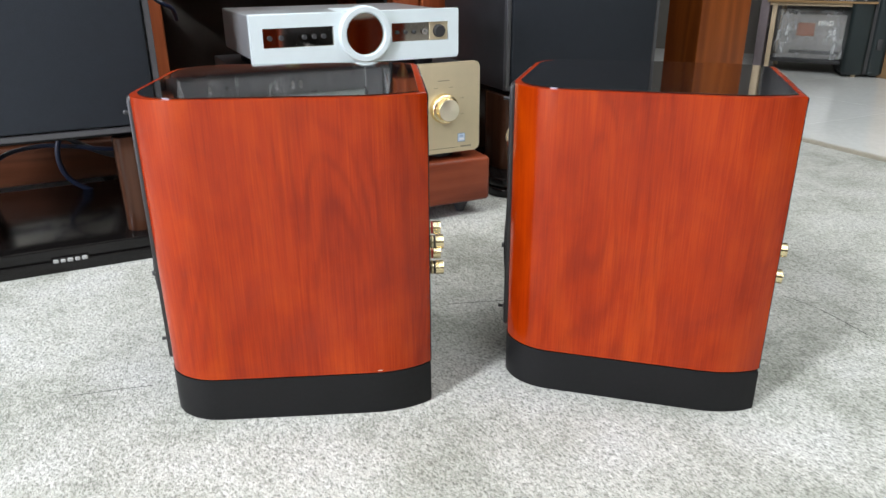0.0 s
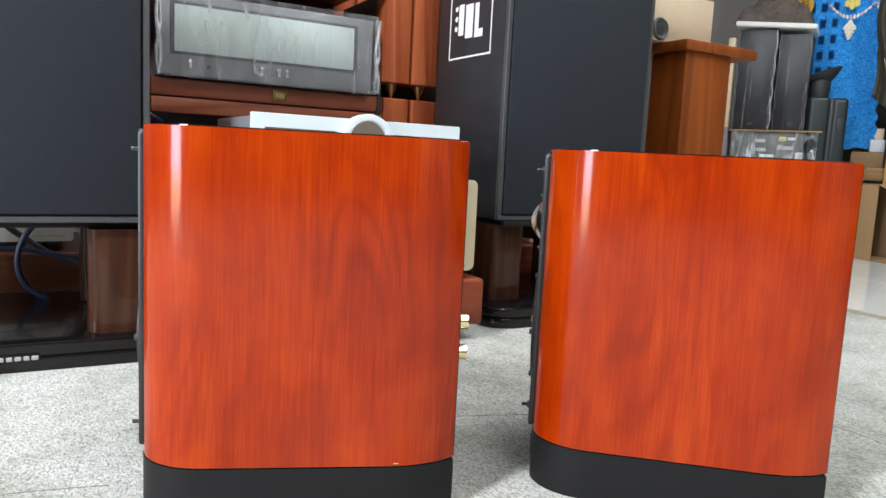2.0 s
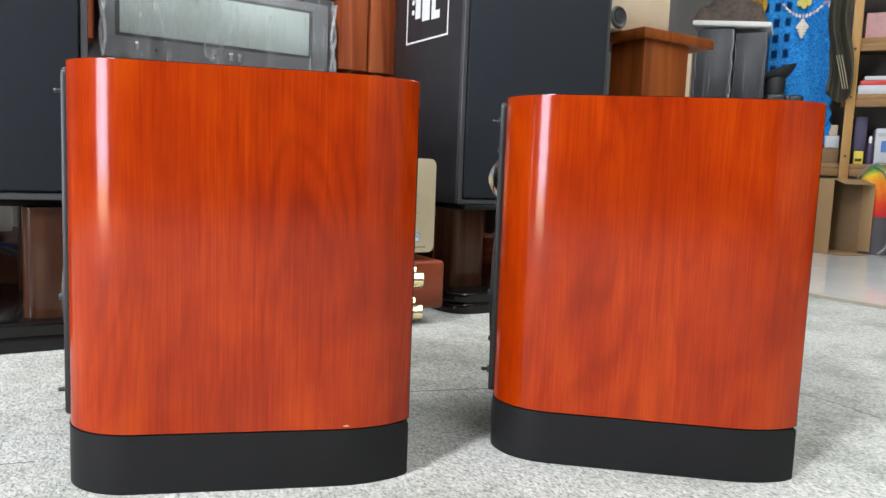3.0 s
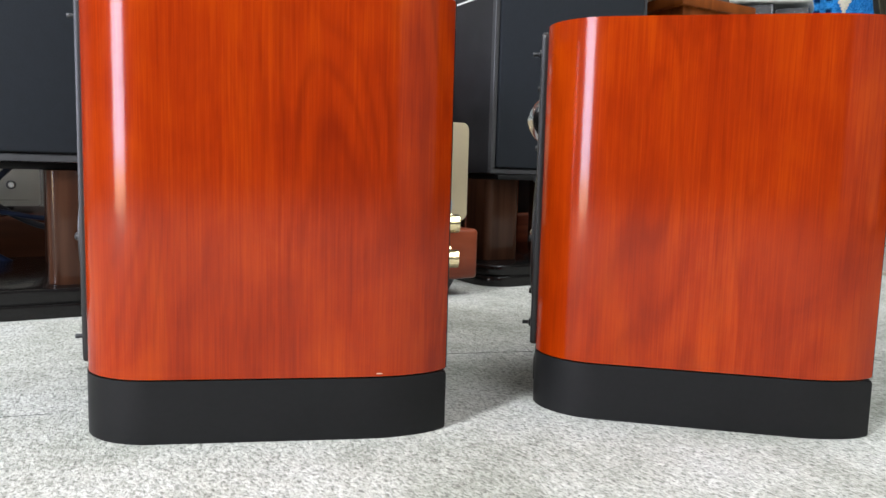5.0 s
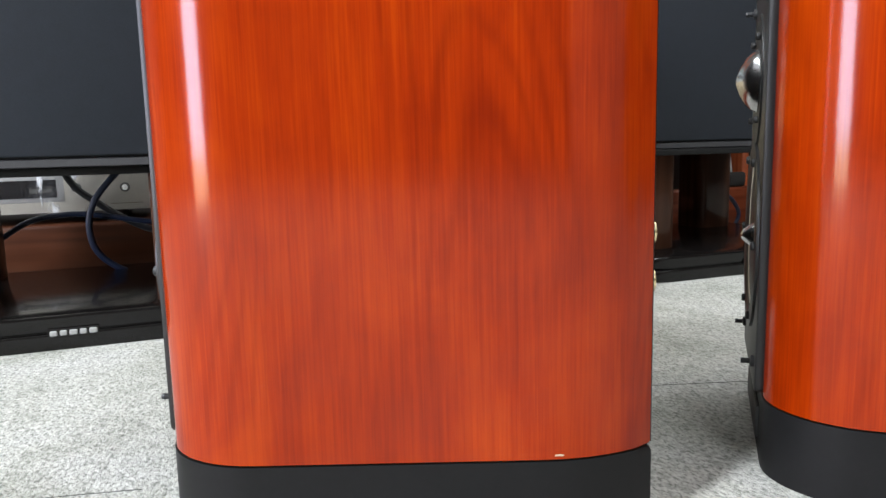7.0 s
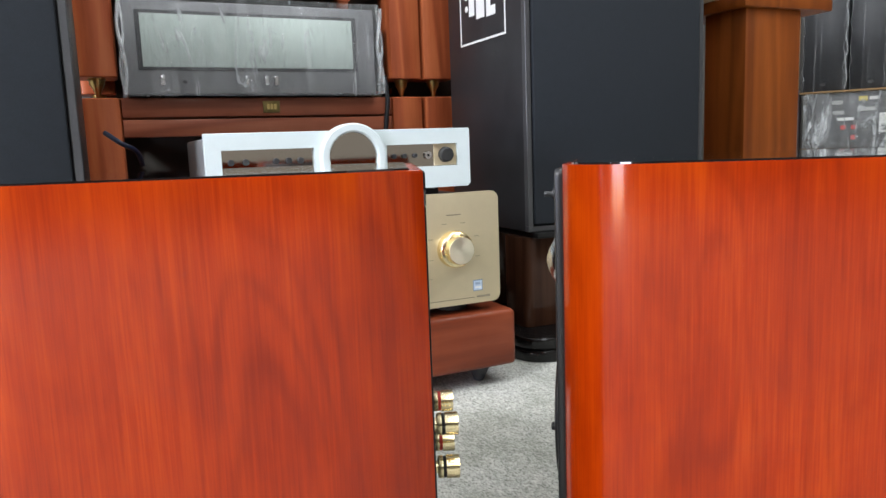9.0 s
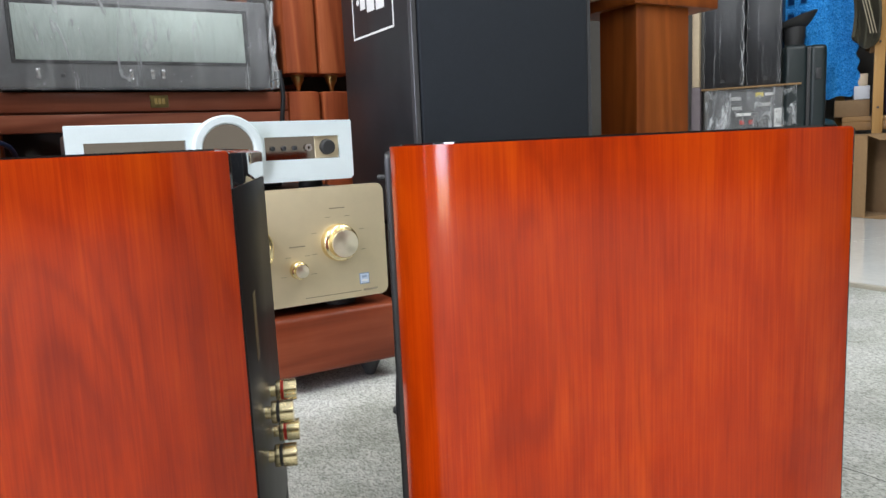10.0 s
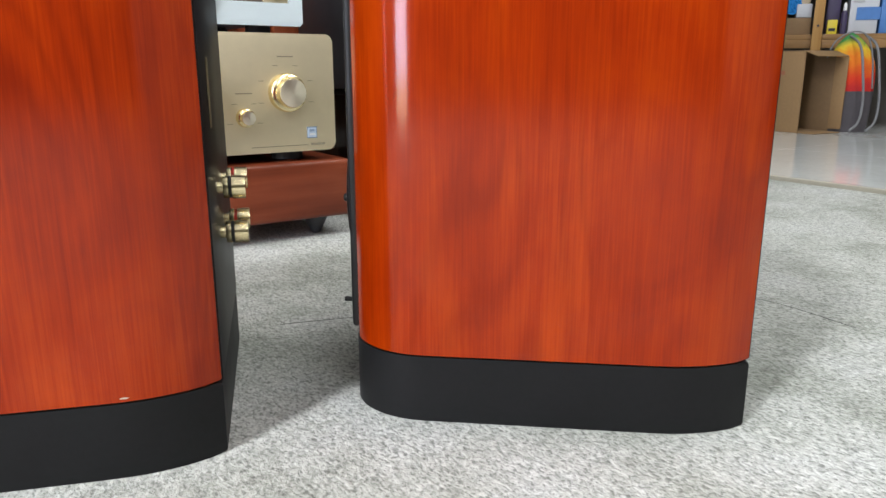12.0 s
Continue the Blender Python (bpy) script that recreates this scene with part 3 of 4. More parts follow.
# ---- the two large black speakers on stands ----
def speaker_stand(u, v, mark=0.0, inset=0.035):
    """Base with two tiers and rounded corners, four square columns. Origin at the middle of the front edge on the floor."""
    st = thing("speaker_stand", H(u, v), "black lacquered speaker stand with dark walnut columns on the carpet", "speaker stand", "pair of speaker stands")
    base = part("base_plate", prism(round_rect(-0.245, 0.245, 0.0, 0.40, 0.05), 0.0, 0.020, 0.003, 2), STAND_BLACK, st, "black two-tier base plate")
    part("upper_tier", prism(round_rect(-0.242, 0.242, 0.003, 0.397, 0.048), 0.021, 0.0415, 0.004, 3), STAND_BLACK, base)
    badge = thing_part("badge", st, mark)
    for k, w in enumerate((0.008, 0.008, 0.009, 0.008, 0.009)):
        x = mark - 0.0216 + 0.0108 * k
        part("badge_bar", box(x - w / 2, x + w / 2, -0.0016, 0.001, 0.0172, 0.0238, 0.0012, 1), SILVER_INK, badge)
    for s in (-1, 1):
        for y in (inset, 0.292):
            part("column", prism(round_rect(s * 0.157 - 0.043, s * 0.157 + 0.043, y, y + 0.083, 0.016), 0.0415, 0.206, 0.001, 1), WALNUT, st, "dark walnut veneered column")
    part("top_plate", box(-0.190, 0.190, 0.060, 0.37, 0.206, 0.2165, 0.002), SATIN_BLACK, st)
    return st


def thing_part(name, parent, x=0.0):
    """A thin backing plate that carries the raised shapes of a maker's mark."""
    return part(name, box(x - 0.028, x + 0.028, -0.0004, 0.002, 0.0148, 0.0262, 0.0006, 1), STAND_BLACK, parent, "small raised metal maker's mark")


def large_speaker(u, v, mark):
    """Cabinet 0.40 wide; origin at the middle of the front's lower edge."""
    w, d, h = 0.20, 0.30, 0.70
    sp = thing("large_speaker", H(u, v, 0.2175), "large black vinyl speaker with dark grille cloth on a stand", "speaker", "pair of large black speakers")
    part("cabinet", box(-w, w, 0.012, d, 0, h, 0.004), VINYL, sp, "textured black vinyl cabinet")
    rim = bmesh.new()
    box(-w, w, 0.0, 0.0125, 0, 0.010, 0.001, 1, rim)
    box(-w, w, 0.0, 0.0125, h - 0.010, h, 0.001, 1, rim)
    box(-w, -w + 0.010, 0.0, 0.0125, 0.010, h - 0.010, 0.001, 1, rim)
    box(w - 0.010, w, 0.0, 0.0125, 0.010, h - 0.010, 0.001, 1, rim)
    part("front_rim", rim, RIM, sp, "satin dark grey rim")
    part("grille", box(-w + 0.0125, w - 0.0125, -0.004, 0.012, 0.0125, h - 0.0125, 0.004), CLOTH, sp, "taut dark blue-black grille cloth")
    if mark:
        # white frame and bold white shapes on the side panel
        x = -w - 0.0006
        fr = part("side_mark", box(x, -w + 0.001, 0.064, 0.243, 0.3500, 0.3540), WHITE_INK, sp, "white square outline with bold white marks")
        for name, b in (("mark_bar", (0.064, 0.243, 0.5120, 0.5160)), ("mark_bar", (0.064, 0.068, 0.3540, 0.5120)), ("mark_bar", (0.239, 0.243, 0.3540, 0.5120)),
                        ("mark_block", (0.182, 0.204, 0.402, 0.470)), ("mark_block", (0.142, 0.174, 0.393, 0.466)), ("mark_block", (0.100, 0.134, 0.391, 0.408)),
                        ("mark_block", (0.118, 0.134, 0.408, 0.464)), ("mark_block", (0.196, 0.206, 0.440, 0.446))):
            part(name, box(x, -w + 0.001, *b), WHITE_INK, fr)
        for k in range(3):
            part("mark_dot", disc_rod(0.006, 0, 0.0016, pose(-w, 0.214, 0.418 + 0.022 * k) @ pose(0, 0, 0, 0, -90, 0), 14), WHITE_INK, fr)
    return sp


speaker_stand(0.012, 1.270, 0.018)
large_speaker(0.012, 1.290, False)
speaker_stand(1.102, 1.276, -0.012, 0.086)
large_speaker(1.102, 1.348, True)


# ---- amplifiers and player in front of the racks ----
def plinth(u, v, w, d, h0, h1, wood_mat=None, label="thick reddish mahogany equipment platform on dark cone feet"):
    """A thick wooden platform on cone feet; origin at the front right corner on the floor."""
    p = thing("amplifier_plinth", H(u, v), label, "platform", "equipment platforms")
    part("board", box(-w, 0, 0, d, h0, h1, 0.008, 3), wood_mat or PLINTH_WOOD, p)
    for x in (-0.045, -w + 0.045):
        for y in (0.045, d - 0.045):
            part("cone_foot", lathe([(0, 0), (0.007, 0), (0.020, h0 - 0.004), (0.020, h0), (0, h0)], 20, pose(x, y, 0)), DARK_STEEL, p)
    return p


def brushed_face():
    """Turned metal: the gloss runs in rays from the middle."""
    m = plain("turned_gold_face", (0.93, 0.86, 0.68), 0.32, metal=0.92, grain=300, vary=0.05, relief=0.0)
    b = next(x for x in m.node_tree.nodes if x.type == "BSDF_PRINCIPLED")
    tangent = m.node_tree.nodes.new("ShaderNodeTangent")
    tangent.direction_type, tangent.axis = "RADIAL", "Z"
    b.inputs["Anisotropic"].default_value = 0.85
    m.node_tree.links.new(tangent.outputs[0], b.inputs["Tangent"])
    return m


TURNED = brushed_face()


def knob(parent, u, z, r, deep, name="knob"):
    at = pose(u, 0, z) @ TO_FRONT
    k = part(name, lathe([(0, 0), (r * 1.03, 0), (r * 1.03, 0.002), (r * 0.99, deep * 0.40), (r * 0.95, deep * 0.46), (r * 0.80, deep * 0.52), (r * 0.77, deep - 0.0016), (r * 0.74, deep - 0.0006), (0, deep - 0.0006)], 40, at), GOLD, parent, "turned pale gold knob")
    face = part("knob_face", lathe([(r * 0.74, 0.0), (r * 0.73, 0.0006), (r * 0.40, 0.0009), (0.0004, 0.0012)], 48), TURNED, k, "radially brushed face")
    face.matrix_basis = at @ pose(0, 0, deep - 0.0006)
    return k


def gold_amplifier():
    a = thing("integrated_amplifier", H(0.773, 1.225), "champagne gold amplifier with turned knobs on a mahogany platform", "amplifier")
    part("chassis", box(-0.425, -0.009, 0.010, 0.38, 0.138, 0.297, 0.003), DARK_STEEL, a, "dark metal casing")
    f = part("front_panel", prism(round_rect(-0.434, 0.0, 0.135, 0.304, 0.010), 0.0, 0.011, 0.002, 2, None, "y"), GOLD_PANEL, a, "champagne gold brushed front panel")
    knob(f, -0.076, 0.221, 0.027, 0.026)
    knob(f, -0.140, 0.187, 0.0130, 0.017)
    knob(f, -0.217, 0.223, 0.040, 0.030)
    knob(f, -0.294, 0.187, 0.0130, 0.017)
    knob(f, -0.358, 0.221, 0.027, 0.026)
    note = part("sticker", box(-0.0465, -0.0305, -0.0006, 0.002, 0.1535, 0.1705, 0.0004, 1), plain("slate_blue_print", (0.22, 0.30, 0.40), 0.4, grain=300), f, "small pale blue square sticker")
    part("sticker_field", box(-0.0452, -0.0318, -0.0010, 0.001, 0.1550, 0.1692, 0.0002, 1), BLUE_INK, note)
    part("print_bar", box(-0.0432, -0.0338, -0.0014, 0.001, 0.1580, 0.1606), WHITE_INK, note)
    part("print_bar", box(-0.0432, -0.0350, -0.0014, 0.001, 0.1634, 0.1668), plain("steel_blue_print", (0.30, 0.38, 0.50), 0.4, grain=300), note)
    part("print_line", box(-0.133, -0.045, -0.0004, 0.001, 0.1435, 0.1446), GREY_INK, f)
    part("print_line", box(-0.041, -0.018, -0.0004, 0.001, 0.1432, 0.1462), GREY_INK, f)
    for c, z, r, n in ((-0.076, 0.221, 0.041, 6), (-0.140, 0.187, 0.024, 4)):
        for k in range(n):
            an = radians(200 - 220 * k / (n - 1))
            x, zz = c + r * math.cos(an), z + r * math.sin(an)
            part("print_mark", box(x - 0.004, x + 0.004, -0.0003, 0.001, zz - 0.00035, zz + 0.00035), GREY_INK, f)
        part("print_mark", box(c - 0.012, c + 0.012, -0.0004, 0.001, z + r + 0.009, z + r + 0.0105), GREY_INK, f)
    for x in (-0.06, -0.374):
        for y in (0.05, 0.33):
            part("foot", disc_rod(0.024, 0.1195, 0.139, pose(x, y, 0), 24, 0.002), RUBBER, a)


def disc_player():
    z0, z1 = 0.318, 0.397
    p = thing("disc_player", H(0.728, 1.226), "white aluminium disc player with round window on the gold amplifier", "disc player")
    part("casing", box(-0.368, -0.007, 0.012, 0.29, z0 + 0.004, z1 - 0.002, 0.004), GREY_ALU, p, "brushed grey metal casing")
    face = bmesh.new()
    # the front: a frame round two long windows
    for b in ((-0.375, 0.0, z1 - 0.020, z1), (-0.375, 0.0, z0, z0 + 0.027), (-0.375, -0.355, z0 + 0.027, z1 - 0.020), (-0.020, 0.0, z0 + 0.027, z1 - 0.020), (-0.234, -0.130, z0 + 0.027, z1 - 0.020)):
        box(b[0], b[1], 0.0, 0.014, b[2], b[3], 0.0, 1, face)
    bmesh.ops.remove_doubles(face, verts=face.verts, dist=0.0001)
    f = part("front_panel", face, WHITE_ALU, p, "white anodised front panel")
    part("lower_lip", prism([(-0.371, z0 - 0.004), (-0.004, z0 - 0.004), (0.0, z0 + 0.0003), (-0.375, z0 + 0.0003)], 0.0005, 0.0135, 0.0, 1, None, "y"), WHITE_ALU, f)
    part("top_rim", box(-0.375, 0.0, 0.0005, 0.016, z1 - 0.0005, z1 + 0.002, 0.001), WHITE_ALU, f)
    w = part("display_window", box(-0.357, -0.232, 0.006, 0.0145, z0 + 0.025, z1 - 0.018), MIRROR, f, "dark mirrored window strip")
    w2 = part("display_window", box(-0.132, -0.018, 0.006, 0.0145, z0 + 0.025, z1 - 0.018), MIRROR, f, "dark mirrored window strip")
    zc = z0 + 0.043
    for x in (-0.343, -0.324, -0.285, -0.268, -0.252):
        part("button", disc_rod(0.0042, 0.0, 0.004, pose(x, 0.006, zc) @ TO_FRONT, 16), DARK_STEEL, w)
    for x in (-0.118, -0.102, -0.086):
        part("button", disc_rod(0.0034, 0.0, 0.004, pose(x, 0.006, zc) @ TO_FRONT, 16), DARK_STEEL, w2)
    part("socket", lathe([(0.0018, 0.004), (0.0055, 0.004), (0.0055, 0), (0, 0)], 18, pose(-0.066, 0.006, zc) @ TO_FRONT), CHROME, w2, "chrome headphone socket")
    part("gilt_surround", box(-0.056, -0.019, 0.0045, 0.008, z0 + 0.0275, z1 - 0.0205, 0.0004, 1), GOLD_PANEL, w2, "pale gold square round the knob")
    part("volume_knob", lathe([(0, 0.010), (0.0085, 0.010), (0.0105, 0.0085), (0.0115, 0)], 24, pose(-0.038, 0.006, zc) @ TO_FRONT), RUBBER, w2, "black round knob")
    ring = pose(-0.181, 0.0, 0.362) @ TO_FRONT
    r = part("ring", lathe([(0.0345, -0.006), (0.0345, 0.009), (0.0365, 0.011), (0.0445, 0.011), (0.0465, 0.009), (0.0465, -0.010)], 56, ring), WHITE_ALU, f, "raised white ring")
    ridge = bmesh.new()
    back = [[ridge.verts.new((-0.181 + (0.0455 * math.cos(math.pi * j / 16)) * (1 - 0.55 * i / 10), 0.012 + 0.023 * i, z1 - 0.004 + max(0.0, 0.0455 * math.sin(math.pi * j / 16) - 0.033) * (1 - i / 10) ** 1.3)) for j in range(17)] for i in range(11)]
    for p0, p1 in zip(back, back[1:]):
        for j in range(16):
            ridge.faces.new((p0[j], p0[j + 1], p1[j + 1], p1[j]))
    part("top_ridge", ridge, WHITE_ALU, p, "raised ridge tapering back from the ring")
    part("ring_glass", lathe([(0, 0.004), (0.035, 0.004), (0.035, -0.004)], 48, ring), MIRROR, r, "mirrored round window")
    for x in (-0.33, -0.05):
        for y in (0.05, 0.25):
            part("foot", disc_rod(0.018, 0.2985, z0 + 0.006, pose(x, y, 0), 20, 0.002), RUBBER, p)


def silver_amplifier():
    u, v = 0.122, 1.78
    # same kind of platform as the gold one, coloured as if in shadow
    plinth(u + 0.03, v - 0.01, 0.50, 0.38, 0.022, 0.108, SHADED_BOARD, "thick mahogany equipment platform on dark cone feet, shade put into its colour")
    a = thing("integrated_amplifier", H(u, v), "champagne silver amplifier under clear film on a mahogany platform", "amplifier")
    part("chassis", box(-0.43, -0.008, 0.010, 0.33, 0.130, 0.275, 0.003), DARK_STEEL, a)
    f = part("front_panel", prism(round_rect(-0.44, 0.0, 0.129, 0.285, 0.006), 0.0, 0.011, 0.002, 2, None, "y"), SILVER_PANEL, a, "pale silver front panel")
    part("window_frame", box(-0.300, -0.150, -0.0008, 0.004, 0.148, 0.199, 0.001), SILVER_INK, f)
    part("window", box(-0.290, -0.162, -0.0016, 0.004, 0.156, 0.188, 0.0005), GLOSS_BLACK, f, "black display window")
    part("drawer_line", box(-0.300, -0.160, -0.0016, 0.004, 0.206, 0.2085), DARK_STEEL, f)
    for x, z in ((-0.049, 0.170), (-0.130, 0.172), (-0.047, 0.219), (-0.075, 0.219), (-0.101, 0.219), (-0.126, 0.219)):
        k = part("button", lathe([(0, 0.007), (0.005, 0.007), (0.0062, 0.005), (0.0062, 0)], 18, pose(x, 0, z) @ TO_FRONT), CHROME, f)
        part("button_ring", lathe([(0.0066, 0), (0.0066, 0.0012), (0.0082, 0.0008), (0.0085, 0)], 18, pose(x, 0, z) @ TO_FRONT), DARK_STEEL, k)
    part("print_line", box(-0.075, -0.02, -0.0005, 0.001, 0.140, 0.1412), GREY_INK, f)
    for x in (-0.07, -0.37):
        for y in (0.05, 0.28):
            part("foot", disc_rod(0.02, 0.1075, 0.131, pose(x, y, 0), 20, 0.002), RUBBER, a)

    def wrap(s, t):
        n = noise.noise(Vector((s * 12, t * 4, 4.0))) * 0.004
        return (-0.445 + 0.45 * s, -0.014 + n, 0.127 + 0.160 * t)

    part("film_wrap", sheet(wrap, 50, 16), FILM, a, "thin clear film", shadow=False)


plinth(0.795, 1.216, 0.50, 0.42, 0.031, 0.120)
gold_amplifier()
disc_player()
silver_amplifier()


# ---- the racks ----
def rack(u_left, u_right, v, name="equipment_rack", full=True):
    """Two stacked modules on brass cones. Posts 0.075 wide at both ends, double front rails."""
    r = thing(name, H(u_left, v), "stacked mahogany equipment rack with brass spike cones and double front rails", "rack", "mahogany racks")
    w, d, pw = u_right - u_left, 0.46, 0.075
    for z0, z1 in ((0.035, 0.485), (0.523, 1.10)):
        for x in (0.0, w - pw):
            for y in (0.0, d - pw):
                part("post", prism([(x + a, y + b) for a, b in round_rect(0, pw, 0, pw, 0.012, 2)], z0, z1, 0.002, 1), POST_WOOD, r)
                part("spike_cone", lathe([(0, z0 - 0.037), (0.003, z0 - 0.037), (0.007, z0 - 0.022), (0.013, z0 - 0.012), (0.014, z0 - 0.004), (0.016, z0 - 0.003), (0.016, z0 + 0.001), (0, z0 + 0.001)], 20, pose(x + pw / 2, y + pw / 2, 0)), BRASS, r, "brass spike cone")
    for z0, z1 in ((0.411, 0.444), (0.448, 0.485), (0.725, 0.758), (0.762, 0.80)):
        part("rail", box(pw, w - pw, 0.004, 0.030, z0, z1, 0.002), RACK_WOOD, r)
    for z in (0.470, 0.785, 0.060):
        part("shelf", box(pw - 0.01, w - pw + 0.01, 0.028, d - 0.02, z - 0.02, z + 0.0145, 0.001), RACK_WOOD, r)
    for x in (pw * 0.35, w - pw * 0.35 - 0.012):
        for z0, z1 in ((0.08, 0.45), (0.53, 0.76)):
            part("side_panel", box(x, x + 0.012, pw, d - pw, z0, z1), WALL_DARK, r)
    part("rear_panel", box(0.02, w - 0.02, d - 0.012, d - 0.004, 0.05, 1.05), WALL_DARK, r, "dark rear panel")
    if full:
        OLD_BRASS = plain("tarnished_brass", (0.26, 0.19, 0.07), 0.5, metal=0.7, grain=200, vary=0.3)
        b = part("badge", box(w / 2 - 0.008, w / 2 + 0.026, 0.001, 0.0045, 0.4545, 0.478, 0.001), OLD_BRASS, r, "small brass maker's plate")
        for k in range(3):
            part("badge_bar", box(w / 2 + 0.0 + 0.007 * k, w / 2 + 0.005 + 0.007 * k, 0.0, 0.002, 0.461, 0.472), BRASS, b)
    return r


rack(0.198, 0.889, 1.760)
rack(0.892, 1.582, 1.760, full=False)


def wrapped_amplifier():
    u0, u1, v, z0, z1 = -0.487, 0.0, 1.742, 0.4845, 0.662
    a = thing("power_amplifier", H(0.773, v), "film-wrapped dark grey power amplifier with long pale meter window", "amplifier")
    part("body", box(u0, u1, 0.020, 0.36, z0 + 0.006, z1, 0.004), AMP_GREY, a)
    f = part("front_panel", box(u0, u1, 0.0, 0.018, z0 + 0.006, z1, 0.003), AMP_GREY, a, "dark grey front panel")
    part("meter_frame", box(u0 + 0.022, u1 - 0.040, -0.003, 0.004, 0.534, 0.644, 0.002), DARK_STEEL, f)
    m = part("meter_window", box(u0 + 0.030, u1 - 0.050, -0.0045, 0.002, 0.540, 0.637, 0.001), METER_GLASS, f, "long pale green-grey meter window")
    for x in (-0.425, -0.270, -0.232, -0.213):
        k = part("switch", box(x - 0.004, x + 0.004, -0.012, 0.002, 0.506, 0.524, 0.0012), CHROME, f, "small silver lever switch")
    part("jack", disc_rod(0.004, 0, 0.003, pose(-0.385, 0, 0.513) @ TO_FRONT, 14), DARK_STEEL, f)
    for x in (u0 + 0.05, u1 - 0.05):
        for y in (0.05, 0.30):
            part("foot", disc_rod(0.018, z0, z0 + 0.008, pose(x, y, 0), 18, 0.001), RUBBER, a)
    random.seed(5)

    def wrap(s, t):
        x = u0 - 0.006 + (u1 - u0 + 0.012) * s
        z = z0 + 0.001 + (z1 - z0 + 0.006) * t
        n = noise.noise(Vector((x * 22, z * 9, 3.0))) * 0.004 + noise.noise(Vector((x * 60, z * 25, 7.0))) * 0.002
        return (x, -0.018 + n, z)

    part("film_wrap", sheet(wrap, 70, 30), FILM_TAUT, a, "wrinkled clear plastic film", shadow=False)
    for k, x in enumerate((u0 - 0.004, u1 + 0.003)):
        fold = bmesh.new()
        for q in range(3):
            tube([(x + 0.005 * math.sin(3 * q + z * 40 + k), -0.020 - 0.004 * q, z0 + 0.004 + z) for z in (0.0, 0.03, 0.06, 0.09, 0.12, 0.15, 0.172)], 0.0028, 6, fold)
        part("film_fold", fold, FILM_MILKY, a, "gathered edge of the film", shadow=False)


wrapped_amplifier()


# ---- cables under the large speaker ----
def cables():
    def run(pts, r, mat, label, name):
        single(name, tube(pts, r), mat, HALL, label, "cable", "loose cables")
    run([(-0.03, 1.67, 0.245), (0.0, 1.66, 0.183), (0.036, 1.66, 0.150), (0.073, 1.66, 0.123), (0.125, 1.66, 0.098), (0.19, 1.665, 0.09)], 0.0058, CABLE_BLACK, "thick black cable hanging behind the stand", "cable")
    run([(0.115, 1.63, 0.245), (0.054, 1.62, 0.183), (0.030, 1.62, 0.147), (0.023, 1.62, 0.110), (0.032, 1.62, 0.073), (0.060, 1.62, 0.045), (0.11, 1.62, 0.020), (0.16, 1.63, 0.006)], 0.0052, CABLE_BLUE, "dark blue cable looping down to the floor", "cable")
    run([(-0.12, 1.645, 0.092), (-0.081, 1.64, 0.118), (-0.052, 1.64, 0.130), (-0.002, 1.64, 0.135), (0.048, 1.64, 0.129), (0.108, 1.64, 0.117), (0.17, 1.645, 0.11)], 0.0045, CABLE_BLUE, "dark blue cable running level behind the stand", "cable")
    run([(-0.11, 1.602, 0.035), (-0.075, 1.60, 0.018), (-0.022, 1.60, 0.0048), (0.027, 1.60, 0.0048), (0.08, 1.61, 0.0048)], 0.0045, CABLE_BLUE, "dark blue cable lying on the carpet", "cable")
    run([(1.33, 1.705, 0.116), (1.362, 1.70, 0.112), (1.415, 1.70, 0.091), (1.444, 1.70, 0.052), (1.428, 1.70, 0.018), (1.39, 1.70, 0.005)], 0.005, CABLE_BLUE, "blue cable hanging behind the second stand", "cable")
    run([(0.80, 1.762, 0.53), (0.803, 1.758, 0.48), (0.797, 1.757, 0.43), (0.79, 1.757, 0.36), (0.785, 1.758, 0.30)], 0.005, CABLE_BLACK, "black cable hanging down the rack post", "cable")
    run([(0.30, 1.760, 0.36), (0.29, 1.72, 0.385), (0.265, 1.70, 0.40), (0.24, 1.72, 0.42)], 0.0045, CABLE_BLUE, "blue cable curling beside the rack post", "cable")


cables()


def behind_stand():
    """Low mahogany board with a crumpled bag on it, seen through the second stand."""
    b = plinth(1.60, 1.725, 0.36, 0.03, 0.02, 0.113)
    bag = lathe([(0, 0.0), (0.030, 0.002), (0.036, 0.03), (0.030, 0.075), (0.026, 0.13), (0.012, 0.16), (0, 0.165)], 20)
    for v in bag.verts:
        v.co += Vector((noise.noise(v.co * 45) * 0.010, noise.noise(v.co * 45 + Vector((3, 0, 0))) * 0.008, 0))
        v.co.y *= 0.35
    single("plastic_bag", bag, WHITE_CARTON, H(1.425, 1.745, 0.1135), "crumpled white plastic bag on the low mahogany board", "bag")
    single("black_pouch", box(0, 0.055, 0, 0.018, 0, 0.036, 0.008, 3), RUBBER, H(1.436, 1.726, 0.1135), "small black pouch on the low mahogany board", "pouch")


behind_stand()


# ---- right of the large speaker: pedestal and wrapped goods ----
def pedestal():
    p = thing("pedestal", H(1.582, 1.504), "teak-coloured wooden pedestal with overhanging top slab", "pedestal")
    part("column", box(0.0, 0.177, 0.0, 0.125, 0.018, 0.662, 0.003), STAND_TEAK, p)
    part("top_slab", box(-0.016, 0.27, -0.012, 0.22, 0.662, 0.690, 0.004), STAND_TEAK, p, "thick overhanging slab")
    part("foot_board", box(-0.03, 0.21, -0.03, 0.155, 0.0, 0.018, 0.004), STAND_TEAK, p)
    single("small_speaker", box(-0.115, 0.175, 0.075, 0.215, 0.0, 0.135, 0.004), BEIGE, H(1.582, 1.504, 0.6905), "beige wooden box wrapped in clear film on the pedestal", "box")


